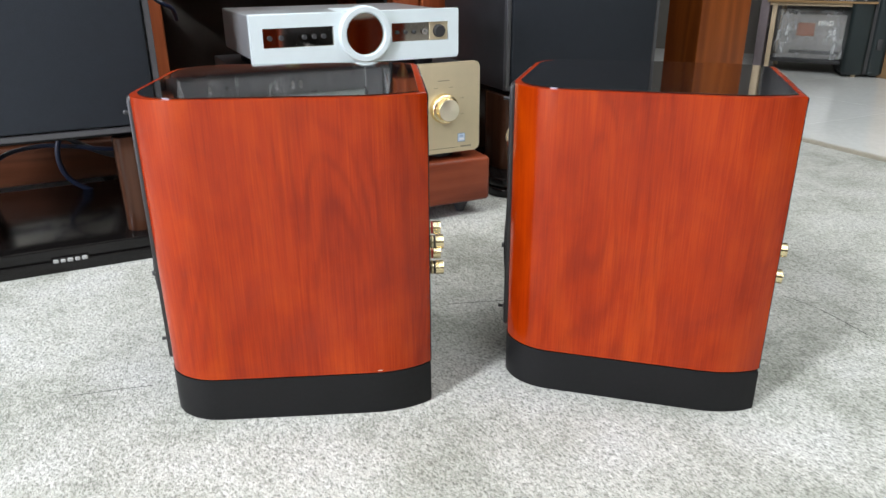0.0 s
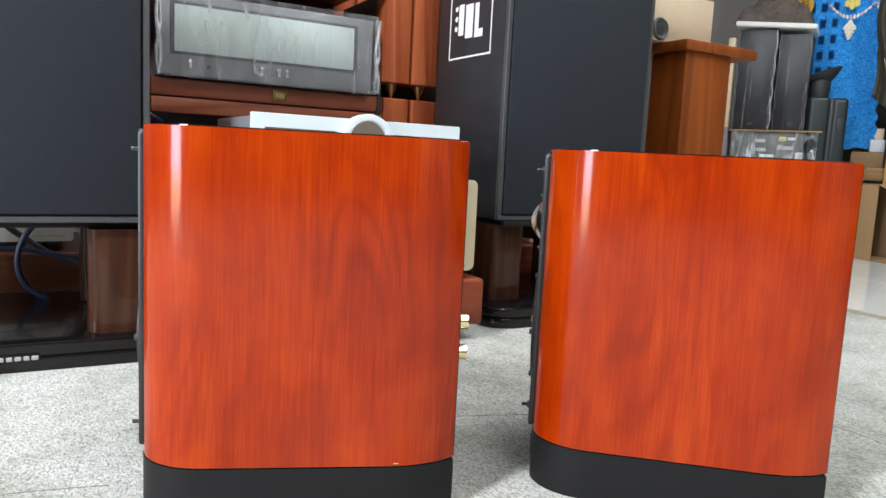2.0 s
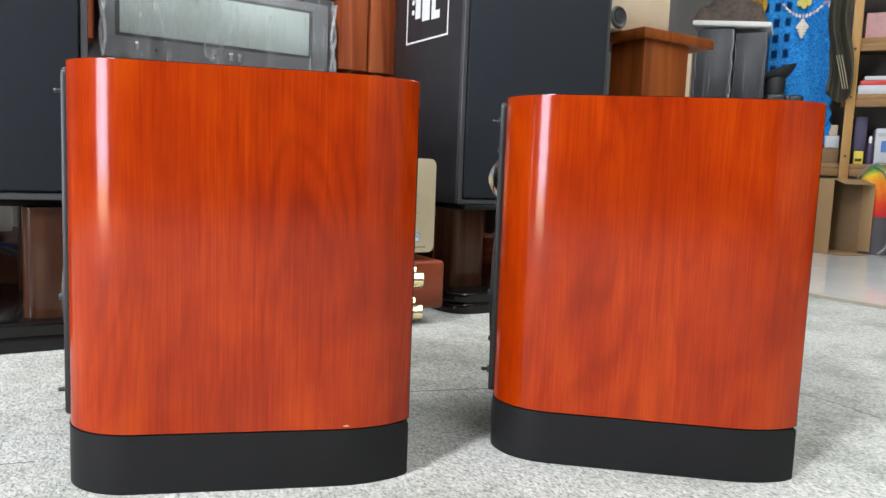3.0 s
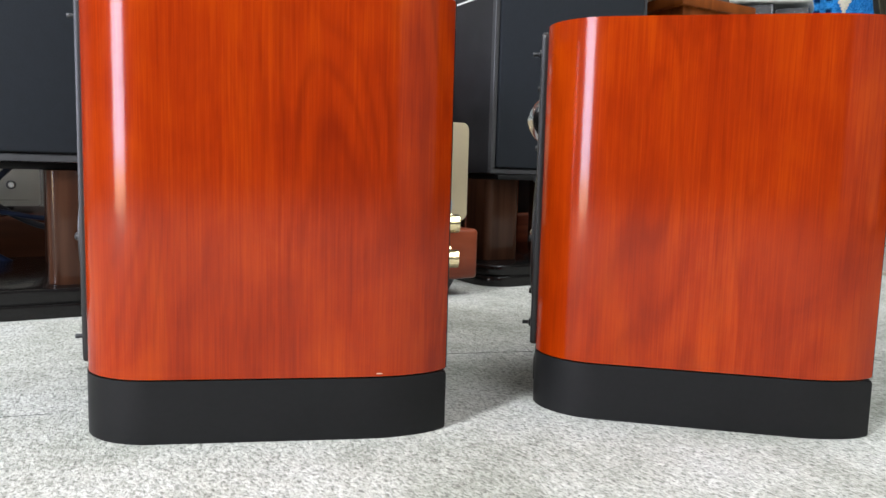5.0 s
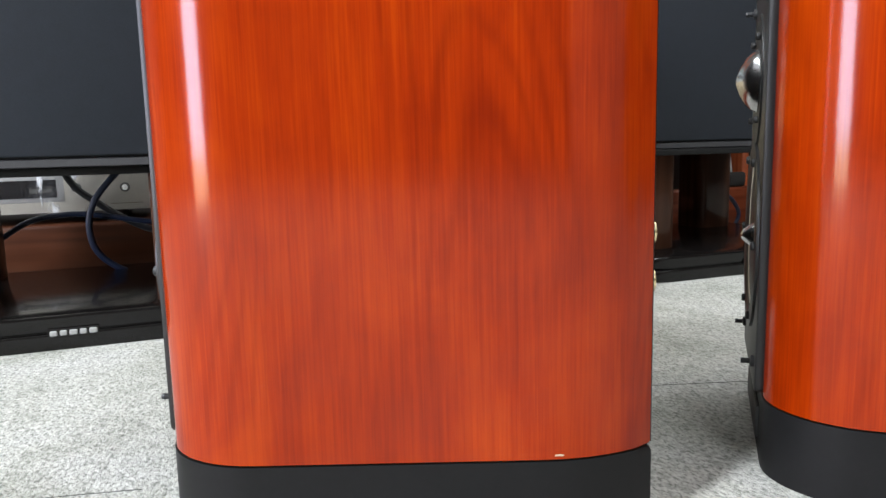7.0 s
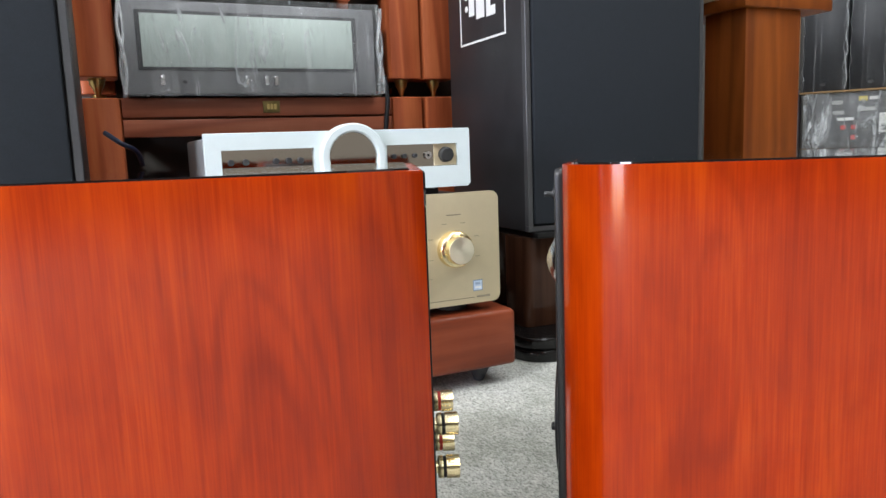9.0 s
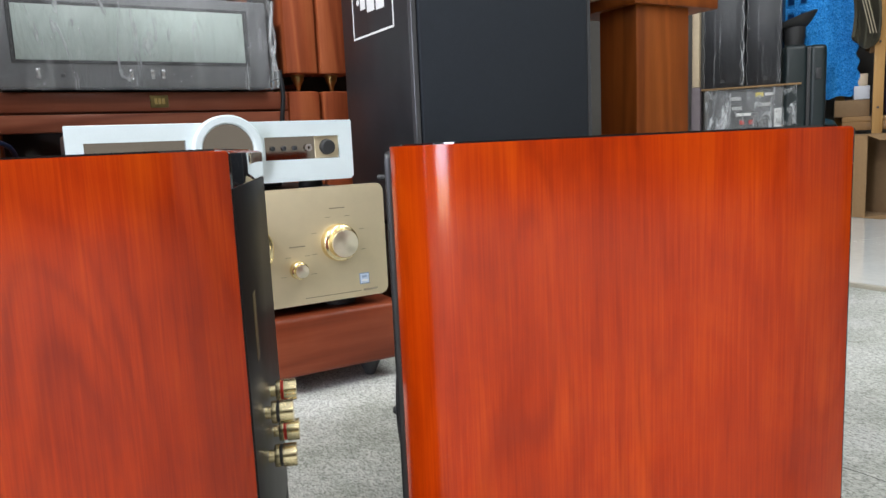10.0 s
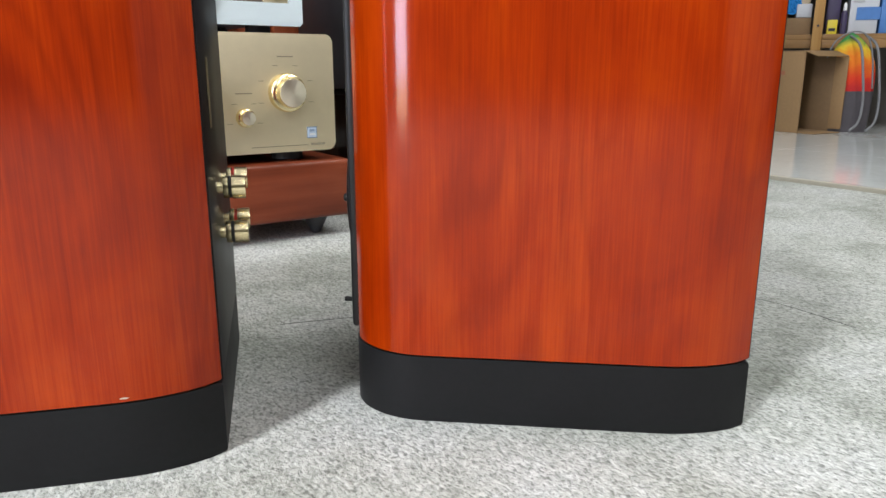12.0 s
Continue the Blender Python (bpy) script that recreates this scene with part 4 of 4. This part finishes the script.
def wrapped_box():
    random.seed(8)

    def wrap(s, t):
        x = -0.122 + 0.305 * s
        n = noise.noise(Vector((s * 6, t * 4, 1.0))) * 0.010
        return (x, 0.055 + n, 0.002 + 0.14 * t)

    single("packing_film", sheet(wrap, 40, 20), FILM, H(1.582, 1.504, 0.6905), "loose clear plastic film round the beige box", "film").visible_shadow = False
    single("round_vent", lathe([(0, 0.002), (0.007, 0.002), (0.008, 0.004), (0.013, 0.004), (0.014, 0.002), (0.022, 0.003), (0.026, 0.006), (0.030, 0.002), (0.030, 0)], 28, H(1.582, 1.504, 0.6905) @ pose(-0.030, 0.074, 0.033) @ TO_FRONT), DARK_STEEL, pose(0, 0, 0), "dark round ribbed port on the beige box", "port")


pedestal()
wrapped_box()

# ---- the far corner beyond the tiles; x to the right, y away ----
FAR = pose(1.935, 3.131, 0, 0, 0, -30)
TOP = 0.0062  # the tiles' surface


def F(x, y, z=0.0, turn=0.0):
    return FAR @ pose(x, y, z, 0, 0, turn)


def wrapped_goods():
    t = thing("low_table", F(-0.43, -0.02), "low dark table carrying stacked film-wrapped goods", "table")
    part("tabletop", box(-0.20, 0.19, 0.0, 0.30, 0.288, 0.302, 0.003), BEIGE, t, "thin pale wooden top")
    for x in (-0.185, 0.165):
        for y in (0.01, 0.27):
            part("leg", box(x, x + 0.018, y, y + 0.018, TOP, 0.289, 0.001), BEIGE, t)
    part("shelf", box(-0.18, 0.17, 0.03, 0.28, 0.050, 0.065, 0.002), DARK_STEEL, t)
    low = thing("boxed_receiver", F(-0.43, 0.035, 0.0655), "pale grey unit under crumpled milky film on the low shelf", "receiver")
    part("body", box(-0.150, 0.150, 0.010, 0.22, 0.0, 0.185, 0.006), plain("pale_grey_casing", (0.30, 0.29, 0.28), 0.5, grain=80, vary=0.3), low)
    for b, mat in (((-0.080, -0.010, 0.095, 0.150), RED_PRINT), ((0.000, 0.060, 0.140, 0.160), WHITE_INK), ((-0.10, 0.10, 0.020, 0.035), DARK_STEEL), ((0.03, 0.12, 0.060, 0.090), SILVER_INK)):
        part("print_patch", box(b[0], b[1], 0.007, 0.012, b[2], b[3], 0.0005, 1), mat, low)

    def wrap0(s, t_):
        n = noise.noise(Vector((s * 8, t_ * 6, 11.0))) * 0.016 + noise.noise(Vector((s * 22, t_ * 17, 4.0))) * 0.007
        return (-0.160 + 0.32 * s, -0.014 + n, 0.001 + 0.205 * t_)

    part("film_wrap", sheet(wrap0, 46, 30), FILM_MILKY, low, "crumpled milky film", shadow=False)
    single("cardboard_sheet", box(-0.205, 0.215, -0.02, 0.28, 0.0, 0.008, 0.001), CARD, F(-0.43, -0.02, 0.3025), "thin cardboard sheet under the wrapped receiver", "cardboard", "cardboard sheets")
    a = thing("boxed_receiver", F(-0.43, -0.01, 0.311), "black receiver with printed rear panel, wrapped in crumpled clear film", "receiver")
    part("body", box(-0.165, 0.165, 0.0, 0.26, 0.0, 0.222, 0.004), DARK_STEEL, a)
    for b, mat in (((-0.070, -0.030, 0.135, 0.150), SILVER_INK), ((-0.055, 0.005, 0.110, 0.122), WHITE_INK), ((0.020, 0.050, 0.185, 0.203), YELLOW), ((0.056, 0.092, 0.188, 0.200), WHITE_INK), ((-0.040, -0.022, 0.075, 0.092), RED_PLASTIC),
                   ((-0.004, 0.014, 0.075, 0.092), RED_PLASTIC), ((0.092, 0.145, 0.060, 0.135), WHITE_INK), ((0.097, 0.140, 0.066, 0.096), DARK_STEEL), ((0.097, 0.140, 0.103, 0.129), DARK_STEEL), ((0.015, 0.080, 0.145, 0.160), SILVER_INK),
                   ((-0.004, 0.014, 0.035, 0.052), RED_PLASTIC), ((-0.075, -0.035, 0.175, 0.190), SILVER_INK), ((0.03, 0.07, 0.105, 0.125), DARK_STEEL)):
        part("print_patch", box(b[0], b[1], -0.003, 0.002, b[2], b[3], 0.0005, 1), mat, a)

    def wrap(s, t):
        n = noise.noise(Vector((s * 9, t * 5, 5.0))) * 0.014 + noise.noise(Vector((s * 25, t * 14, 2.0))) * 0.006
        return (-0.175 + 0.35 * s, -0.022 + n, 0.002 + 0.222 * t)

    part("film_wrap", sheet(wrap, 50, 26), FILM_MILKY, a, "crumpled clear film", shadow=False)
    lump = lathe([(0, 0.0), (0.020, 0.02), (0.026, 0.07), (0.018, 0.12), (0.010, 0.19), (0, 0.20)], 14, pose(-0.115, -0.03, 0.01, 0, 12, 0))
    for v in lump.verts:
        v.co += Vector((noise.noise(v.co * 40) * 0.018, noise.noise(v.co * 40 + Vector((5, 0, 0))) * 0.01, 0))
    part("film_fold", lump, FILM_MILKY, a, "bunched-up film", shadow=False)
    single("cardboard_sheet", box(-0.19, 0.19, -0.03, 0.26, 0.0, 0.007, 0.001), CARD, F(-0.43, -0.01, 0.5335), "thin cardboard sheet between stacked goods", "cardboard", "cardboard sheets")
    lam = plain("dark_grey_laminate", (0.011, 0.012, 0.015), 0.4, grain=100)
    for k, x in enumerate((-0.185, -0.018)):
        sp = thing("wrapped_speaker", F(-0.43 + x, 0.0, 0.541), "tall dark grey speaker wrapped in glossy clear film", "speaker", "wrapped dark speakers")
        wide = 0.160 - 0.028 * k
        part("cabinet", box(0.0, wide, 0.0, 0.22, 0.0, 0.445 - 0.025 * k, 0.005), lam, sp)
        part("badge", box(0.065, 0.085, -0.002, 0.001, 0.020, 0.034, 0.0005, 1), RUBBER, sp)

        def wrap2(s_, t):
            n = noise.noise(Vector((s_ * 5 + k * 9, t * 2.2, 9.0))) * 0.007
            return (-0.003 + (wide + 0.007) * s_, -0.012 + n, 0.001 + (0.448 - 0.025 * k) * t)

        part("film_wrap", sheet(wrap2, 30, 40), FILM_LONG, sp, "stretched clear film", shadow=False)
        gather = bmesh.new()
        for q, x in enumerate((0.004, wide - 0.004, wide - 0.012)):
            top = (0.43 - 0.025 * k) * (0.7 if q == 2 else 1.0)
            tube([(x + 0.004 * math.sin(2.3 * j + 5 * q + k), -0.017 - 0.002 * (j % 2), 0.006 + top * j / 11) for j in range(12)], 0.0009 + 0.0022 * (q == 1 and k == 0), 5, gather, 4)
        part("film_fold", gather, FILM_MILKY, sp, "bright gathered folds of the film", shadow=False)
    foam = single("foam_sheet", box(-0.21, 0.125, -0.02, 0.23, 0.0, 0.022, 0.007), FOAM, F(-0.43, 0.0, 0.9875) @ pose(0, 0, 0, 0, 4.5, 0), "white foam sheet lying over the wrapped speakers", "foam sheet")

    def heap(s, t):
        x, y = -0.22 + 0.33 * s, 0.0 + 0.22 * t
        e = (1 - (2 * s - 1) ** 4) * (1 - (2 * t - 1) ** 4)
        return (x, y, e * (0.12 + 0.06 * noise.noise(Vector((x * 22, y * 22, 2)))) + 0.010)

    single("crumpled_fabric", sheet(heap, 40, 24, 0.004), BROWN_FUR, F(-0.43, 0.0, 0.995) @ pose(0, 0, 0, 0, 4.5, 0), "crumpled dark brown fabric on the foam sheet", "fabric")
    y = bmesh.new()
    for k in range(4):
        tube([(0.020 * k + 0.010 * math.sin(1.7 * q + k), 0.010 * math.cos(1.7 * q + k), 0.035 * q) for q in range(9)], 0.012, 8, y)
    single("yarn_hank", y, OCHRE, F(-0.415, 0.10, 1.0), "hank of twisted ochre yarn hanging by the towel", "yarn")
    single("grey_board", box(0.0, 0.035, 0.0, 0.10, TOP, 0.55, 0.002), plain("grey_panel", (0.16, 0.13, 0.14), 0.6), F(-0.660, -0.03), "narrow grey board standing beside the low table", "board")
    single("wrapped_post", box(0.0, 0.030, 0.0, 0.05, 0.0, 0.40, 0.004), BEIGE, F(-0.660, -0.02, 0.551), "beige film-wrapped strip standing on the grey board", "packing")


wrapped_goods()


def black_case():
    c = thing("equipment_case", F(-0.225, -0.02, 0, 14), "tall black-green plastic equipment case standing on the tiles", "case")
    part("shell", box(-0.080, 0.008, 0.0, 0.22, 0.014, 0.690, 0.018, 4), CASE_BLACK, c)
    part("lid", box(0.013, 0.078, 0.0, 0.22, 0.014, 0.686, 0.018, 4), CASE_BLACK, c)
    part("rim", box(0.005, 0.016, 0.003, 0.217, 0.018, 0.684, 0.012, 3), DARK_STEEL, c)
    for z in (0.12, 0.55):
        part("latch", box(0.035, 0.055, -0.006, 0.004, z, z + 0.045, 0.003), DARK_STEEL, c)
    for x in (-0.06, 0.05):
        part("foot", box(x - 0.012, x + 0.012, 0.03, 0.19, TOP, 0.016, 0.002), RUBBER, c)
    hat = thing("brimmed_hat", F(-0.275, 0.08, 0.690), "black felt hat with a turned-up brim on the case", "hat")

    def brim(s, t):
        a, r = 2 * math.pi * s, 0.040 + 0.045 * t
        return (r * math.cos(a), 0.8 * r * math.sin(a), 0.075 + 0.035 * t * t + 0.03 * t * math.cos(a))

    part("brim", sheet(brim, 40, 8, 0.004), RUBBER, hat)
    part("crown", lathe([(0, 0.0), (0.030, 0.0), (0.038, 0.006), (0.043, 0.075), (0.041, 0.082)], 28), RUBBER, hat)


def towel():
    def cloth(s, t):
        edge = abs(2 * s - 1) ** 6
        x = -0.375 + (0.345 - 0.05 * t) * s + 0.006 * math.sin(70 * t) * edge
        z = 0.45 + 0.75 * t + 0.010 * abs(math.sin(14 * s)) * (1 - t) ** 8 + 0.035 * s * (1 - t) ** 2
        return (x, 0.014 * math.sin(9 * s + 1) * (1 - 0.3 * t) + 0.006 * math.sin(23 * s + 2 * t), z)

    tw = thing("hanging_towel", F(0, 0.24), "bright blue terry towel with scalloped hem hanging from the shelf", "towel")
    part("cloth", sheet(cloth, 60, 90, 0.008), TOWEL, tw)
    pat = plain("cream_embroidery", (0.66, 0.62, 0.50), 0.9, grain=200, vary=0.3)
    gold = plain("yellow_embroidery", (0.62, 0.52, 0.12), 0.9, grain=200, vary=0.3)
    rose = plain("rose_embroidery", (0.55, 0.36, 0.36), 0.9, grain=200, vary=0.3)

    def leaf(x, z, long, wide, turn, mat):
        bm = lathe([(0, 0.0), (0.8, 0.35), (1.0, 0.7), (0.6, 1.0), (0, 1.05)], 10)
        bmesh.ops.transform(bm, matrix=pose(x, -0.020, z, 0, turn, 0) @ TO_FRONT @ Matrix.Diagonal((wide, long, 0.006, 1)), verts=bm.verts)
        part("embroidered_leaf", bm, mat, tw)

    for x0, w in ((-0.185, 0.085), (-0.055, 0.030)):
        for k in range(13):
            q = k / 6 - 1
            leaf(x0 + w * q, 1.065 + 0.055 * q * q, 0.010, 0.0055, 50 * q, pat if k % 3 else rose)
    for turn in (-42, 0, 42):
        leaf(-0.185 + 0.014 * math.sin(radians(turn)), 1.030, 0.026, 0.008, -turn, pat)
    for k in range(4):
        leaf(-0.185, 1.012 - 0.013 * k, 0.008, 0.026 - 0.006 * k, 0, pat)
    for x, z, r in ((-0.205, 1.125, 0.016), (-0.185, 1.115, 0.018), (-0.165, 1.125, 0.016), (-0.185, 1.145, 0.020), (-0.055, 1.10, 0.018)):
        leaf(x, z, r, r * 0.7, 0, gold)


def pine_shelf():
    s = thing("pine_shelf", F(0, 0.16), "rough pine storage shelf with crowded boards", "shelf")
    front = part("post", box(0.016, 0.054, 0.0, 0.030, TOP, 1.70, 0.002), PINE, s)
    part("post", box(-0.115, -0.077, 0.36, 0.39, TOP, 1.70, 0.002), PINE, s)
    part("post", box(0.62, 0.658, 0.0, 0.030, TOP, 1.70, 0.002), PINE, s)
    part("post", box(0.62, 0.658, 0.36, 0.39, TOP, 1.70, 0.002), PINE, s)
    for z in (0.43, 0.69, 0.90):
        part("bolt", disc_rod(0.005, 0, 0.004, pose(0.035, 0.0, z) @ TO_FRONT, 12), DARK_STEEL, s)
    for z in (0.375, 0.685, 0.93, 1.25):
        x0 = -0.09 if z < 0.5 else 0.0
        part("board", box(x0, 0.75, 0.032, 0.36, z, z + 0.022, 0.002), PINE_SHADED, s)
        part("beam", box(x0, 0.75, 0.030, 0.045, z - 0.035, z - 0.0005, 0.002), PINE_SHADED, s)

    def goods(name, b, mat, label, z):
        return single(name, box(b[0], b[1], b[2], b[3], 0, b[4], 0.003), mat, F(0, 0.16, z), label, "carton", "goods on the pine shelf")

    z1, z2, z3 = 0.3975, 0.7075, 0.9525
    w = goods("white_carton", (0.150, 0.255, 0.06, 0.22, 0.160), WHITE_CARTON, "white and blue printed carton on the pine shelf", z1)
    part("print_patch", box(0.175, 0.262, 0.0565, 0.062, 0.055, 0.105), BLUE_CARTON, w)
    part("print_patch", box(0.160, 0.200, 0.0568, 0.062, 0.125, 0.140), SILVER_INK, w)
    goods("blue_carton", (0.262, 0.40, 0.05, 0.24, 0.15), BLUE_CARTON, "blue carton on the pine shelf", z1)
    goods("purple_carton", (0.066, 0.118, 0.10, 0.26, 0.215), PURPLE, "dark purple carton on the pine shelf", z1)
    y = goods("yellow_packet", (0.072, 0.110, 0.055, 0.09, 0.058), YELLOW, "small yellow and black packet on the pine shelf", z1)
    part("print_patch", box(0.078, 0.104, 0.053, 0.056, 0.012, 0.024), RUBBER, y)
    bottle = thing("spray_bottle", F(0.132, 0.22, z1), "small dark spray bottle with white cap on the pine shelf", "bottle")
    part("body", lathe([(0, 0), (0.012, 0), (0.013, 0.01), (0.013, 0.08), (0.006, 0.095), (0, 0.095)], 16), PURPLE, bottle)
    part("cap", lathe([(0, 0.094), (0.007, 0.094), (0.007, 0.115), (0.004, 0.125), (0, 0.125)], 14), WHITE_INK, bottle)
    goods("white_stripe_box", (-0.05, 0.008, 0.05, 0.20, 0.055), WHITE_CARTON, "small white box with dark red band on the pine shelf", 0.4675)
    goods("brown_box", (-0.12, 0.010, 0.05, 0.22, 0.069), CARD_SHADED, "brown carton on the pine shelf", z1)
    goods("tin", (-0.036, 0.000, 0.07, 0.16, 0.05), BEIGE, "small beige tin on a white box", 0.523)
    goods("white_packet", (0.062, 0.24, 0.05, 0.26, 0.040), WHITE_CARTON, "flat white packet on the upper board", z2)
    goods("red_packet", (0.070, 0.20, 0.06, 0.24, 0.022), RED_PLASTIC, "flat red packet lying on a white one", z2 + 0.0405)
    goods("folded_paper", (0.085, 0.17, 0.06, 0.20, 0.018), WHITE_CARTON, "folded white paper on the red packet", z2 + 0.063)
    goods("pink_cloth", (0.07, 0.19, 0.05, 0.26, 0.11), PINK, "folded pink fabric on the upper board", z3)
    goods("brown_carton", (0.20, 0.42, 0.05, 0.26, 0.16), CARD_SHADED, "brown carton on the upper board", z3)
    goods("grey_carton", (0.26, 0.50, 0.06, 0.26, 0.15), GREY_CLOTH, "dark grey box on the middle board", z2)

    def jacket(s_, t):
        x = -0.058 + 0.082 * s_ - 0.02 * t
        return (x + 0.012 * math.sin(7 * t), 0.025 * math.sin(11 * s_ + 3 * t), 0.71 + 0.47 * t - 0.05 * math.sin(3.1 * s_) * (1 - t))

    single("hanging_jacket", sheet(jacket, 24, 40, 0.012), OLIVE, F(0, 0.10), "olive green jacket hanging from the shelf", "jacket")
    strap = bmesh.new()
    for k in range(3):
        x = -0.040 + 0.010 * k
        tube([(x, -0.035, 0.86), (x + 0.018, -0.035, 0.79), (x + 0.036, -0.035, 0.715)], 0.0022, 6, strap)
    single("cord", strap, plain("cream_cord", (0.30, 0.26, 0.18), 0.9), F(0, 0.10), "cream cords hanging on the olive jacket", "cord")


def open_carton():
    """A box with its mouth open to the right and its flaps loose."""
    c = thing("open_carton", F(-0.170, 0.020, 0, -40), "opened brown cardboard box standing on the tiles, flaps loose", "cardboard box")
    t, w, d, h, z = 0.004, 0.21, 0.18, 0.322, TOP + 0.001
    part("side_wall", box(0.0, w, 0.0, t, z, h, 0.001), CARD, c)
    part("end_wall", box(0.0, t, t, d, z, h, 0.001), CARD, c)
    part("rear_wall", box(0.0, w, d, d + t, z, h, 0.001), CARD_SHADED, c)
    part("bottom_wall", box(t, w, t, d, z, z + t, 0.001), CARD_SHADED, c)
    part("top_wall", box(0.0, w, 0.0, d, h, h + t, 0.001), CARD_SHADED, c)
    top = part("flap", box(0.0, 0.06, -0.005, d, -0.002, 0.002, 0.001), CARD, c, "loose upper flap")
    top.matrix_basis = pose(w, 0, h + 0.002, 0, 20, 0)
    low = part("flap", box(0.0, 0.07, 0.0, d - 0.02, 0, 0.004, 0.001), CARD, c, "lower flap lying on the floor")
    low.matrix_basis = pose(w, 0.0, TOP + 0.001, 0, 0, 0)
    rear = part("flap", box(0.0, 0.05, 0, 0.004, z + 0.012, h - 0.02, 0.001), CARD, c, "rear flap")
    rear.matrix_basis = pose(w, d, 0, 0, 0, 12)
    for b, mat in (((0.105, 0.125, 0.232, 0.248), RED_PRINT), ((0.055, 0.095, 0.222, 0.234), TAPE), ((0.055, 0.095, 0.115, 0.124), TAPE), ((0.07, 0.105, 0.060, 0.080), TAPE)):
        part("print_patch", box(b[0], b[1], -0.0008, 0.001, b[2], b[3]), mat, c)
    dome = thing("storage_tub", F(-0.165, 0.155), "dark teal plastic tub behind the cardboard box", "tub")
    part("shell", lathe([(0, TOP), (0.055, TOP), (0.066, 0.03), (0.07, 0.32), (0.064, 0.355), (0.047, 0.383), (0.023, 0.394), (0, 0.396)], 36), TEAL, dome)


def backpack():
    b = thing("backpack", F(0.172, -0.005), "rainbow-dyed backpack with dark grey lower half and webbing straps", "backpack")

    def body(z0, z1, grow=0.0):
        bm = bmesh.new()
        rows = []
        for i in range(19):
            z = z0 + (z1 - z0) * i / 18
            q = min(1.0, max(0.0, (0.398 - z) / 0.398))
            k = (1 - (1 - min(1, q * 2.2)) ** 2.4) ** 0.8 if q < 0.45 else 1.0
            k = max(k, 0.04)
            rows.append([bm.verts.new((-0.012 + (0.088 + grow) * k * math.copysign(abs(math.cos(a)) ** 0.7, math.cos(a)) + 0.012 * math.sin(8 * z),
                                       0.09 + (0.055 + grow) * k * math.copysign(abs(math.sin(a)) ** 0.7, math.sin(a)) + 0.02 * (z / 0.4), z)) for a in (2 * math.pi * j / 40 for j in range(40))])
        for p, r in zip(rows, rows[1:]):
            for j in range(40):
                bm.faces.new((p[j], p[(j + 1) % 40], r[(j + 1) % 40], r[j]))
        bm.faces.new(rows[0][::-1])
        bm.faces.new(rows[-1])
        return bm

    part("upper_body", body(0.165, 0.397), RAINBOW, b, "rainbow-dyed cloth")
    part("lower_body", body(TOP, 0.168, 0.001), GREY_CLOTH, b, "dark grey canvas")
    for x, yy in ((0.032, 0.012), (0.090, 0.03)):
        part("shoulder_strap", tube([(x - 0.05, yy + 0.08, 0.385), (x - 0.015, yy + 0.02, 0.34), (x + 0.005, yy - 0.0, 0.22), (x + 0.015, yy - 0.0, 0.12), (x + 0.005, yy - 0.03, 0.05), (x - 0.025, yy - 0.06, 0.018)], 0.0048, 8), STRAP, b, "grey webbing strap")
    part("piping", tube([(-0.095, 0.05, 0.30), (-0.075, 0.035, 0.36), (-0.025, 0.03, 0.396), (0.03, 0.03, 0.385), (0.06, 0.03, 0.31), (0.075, 0.03, 0.18)], 0.003, 8), STRAP, b)


black_case()
towel()
pine_shelf()
open_carton()
backpack()
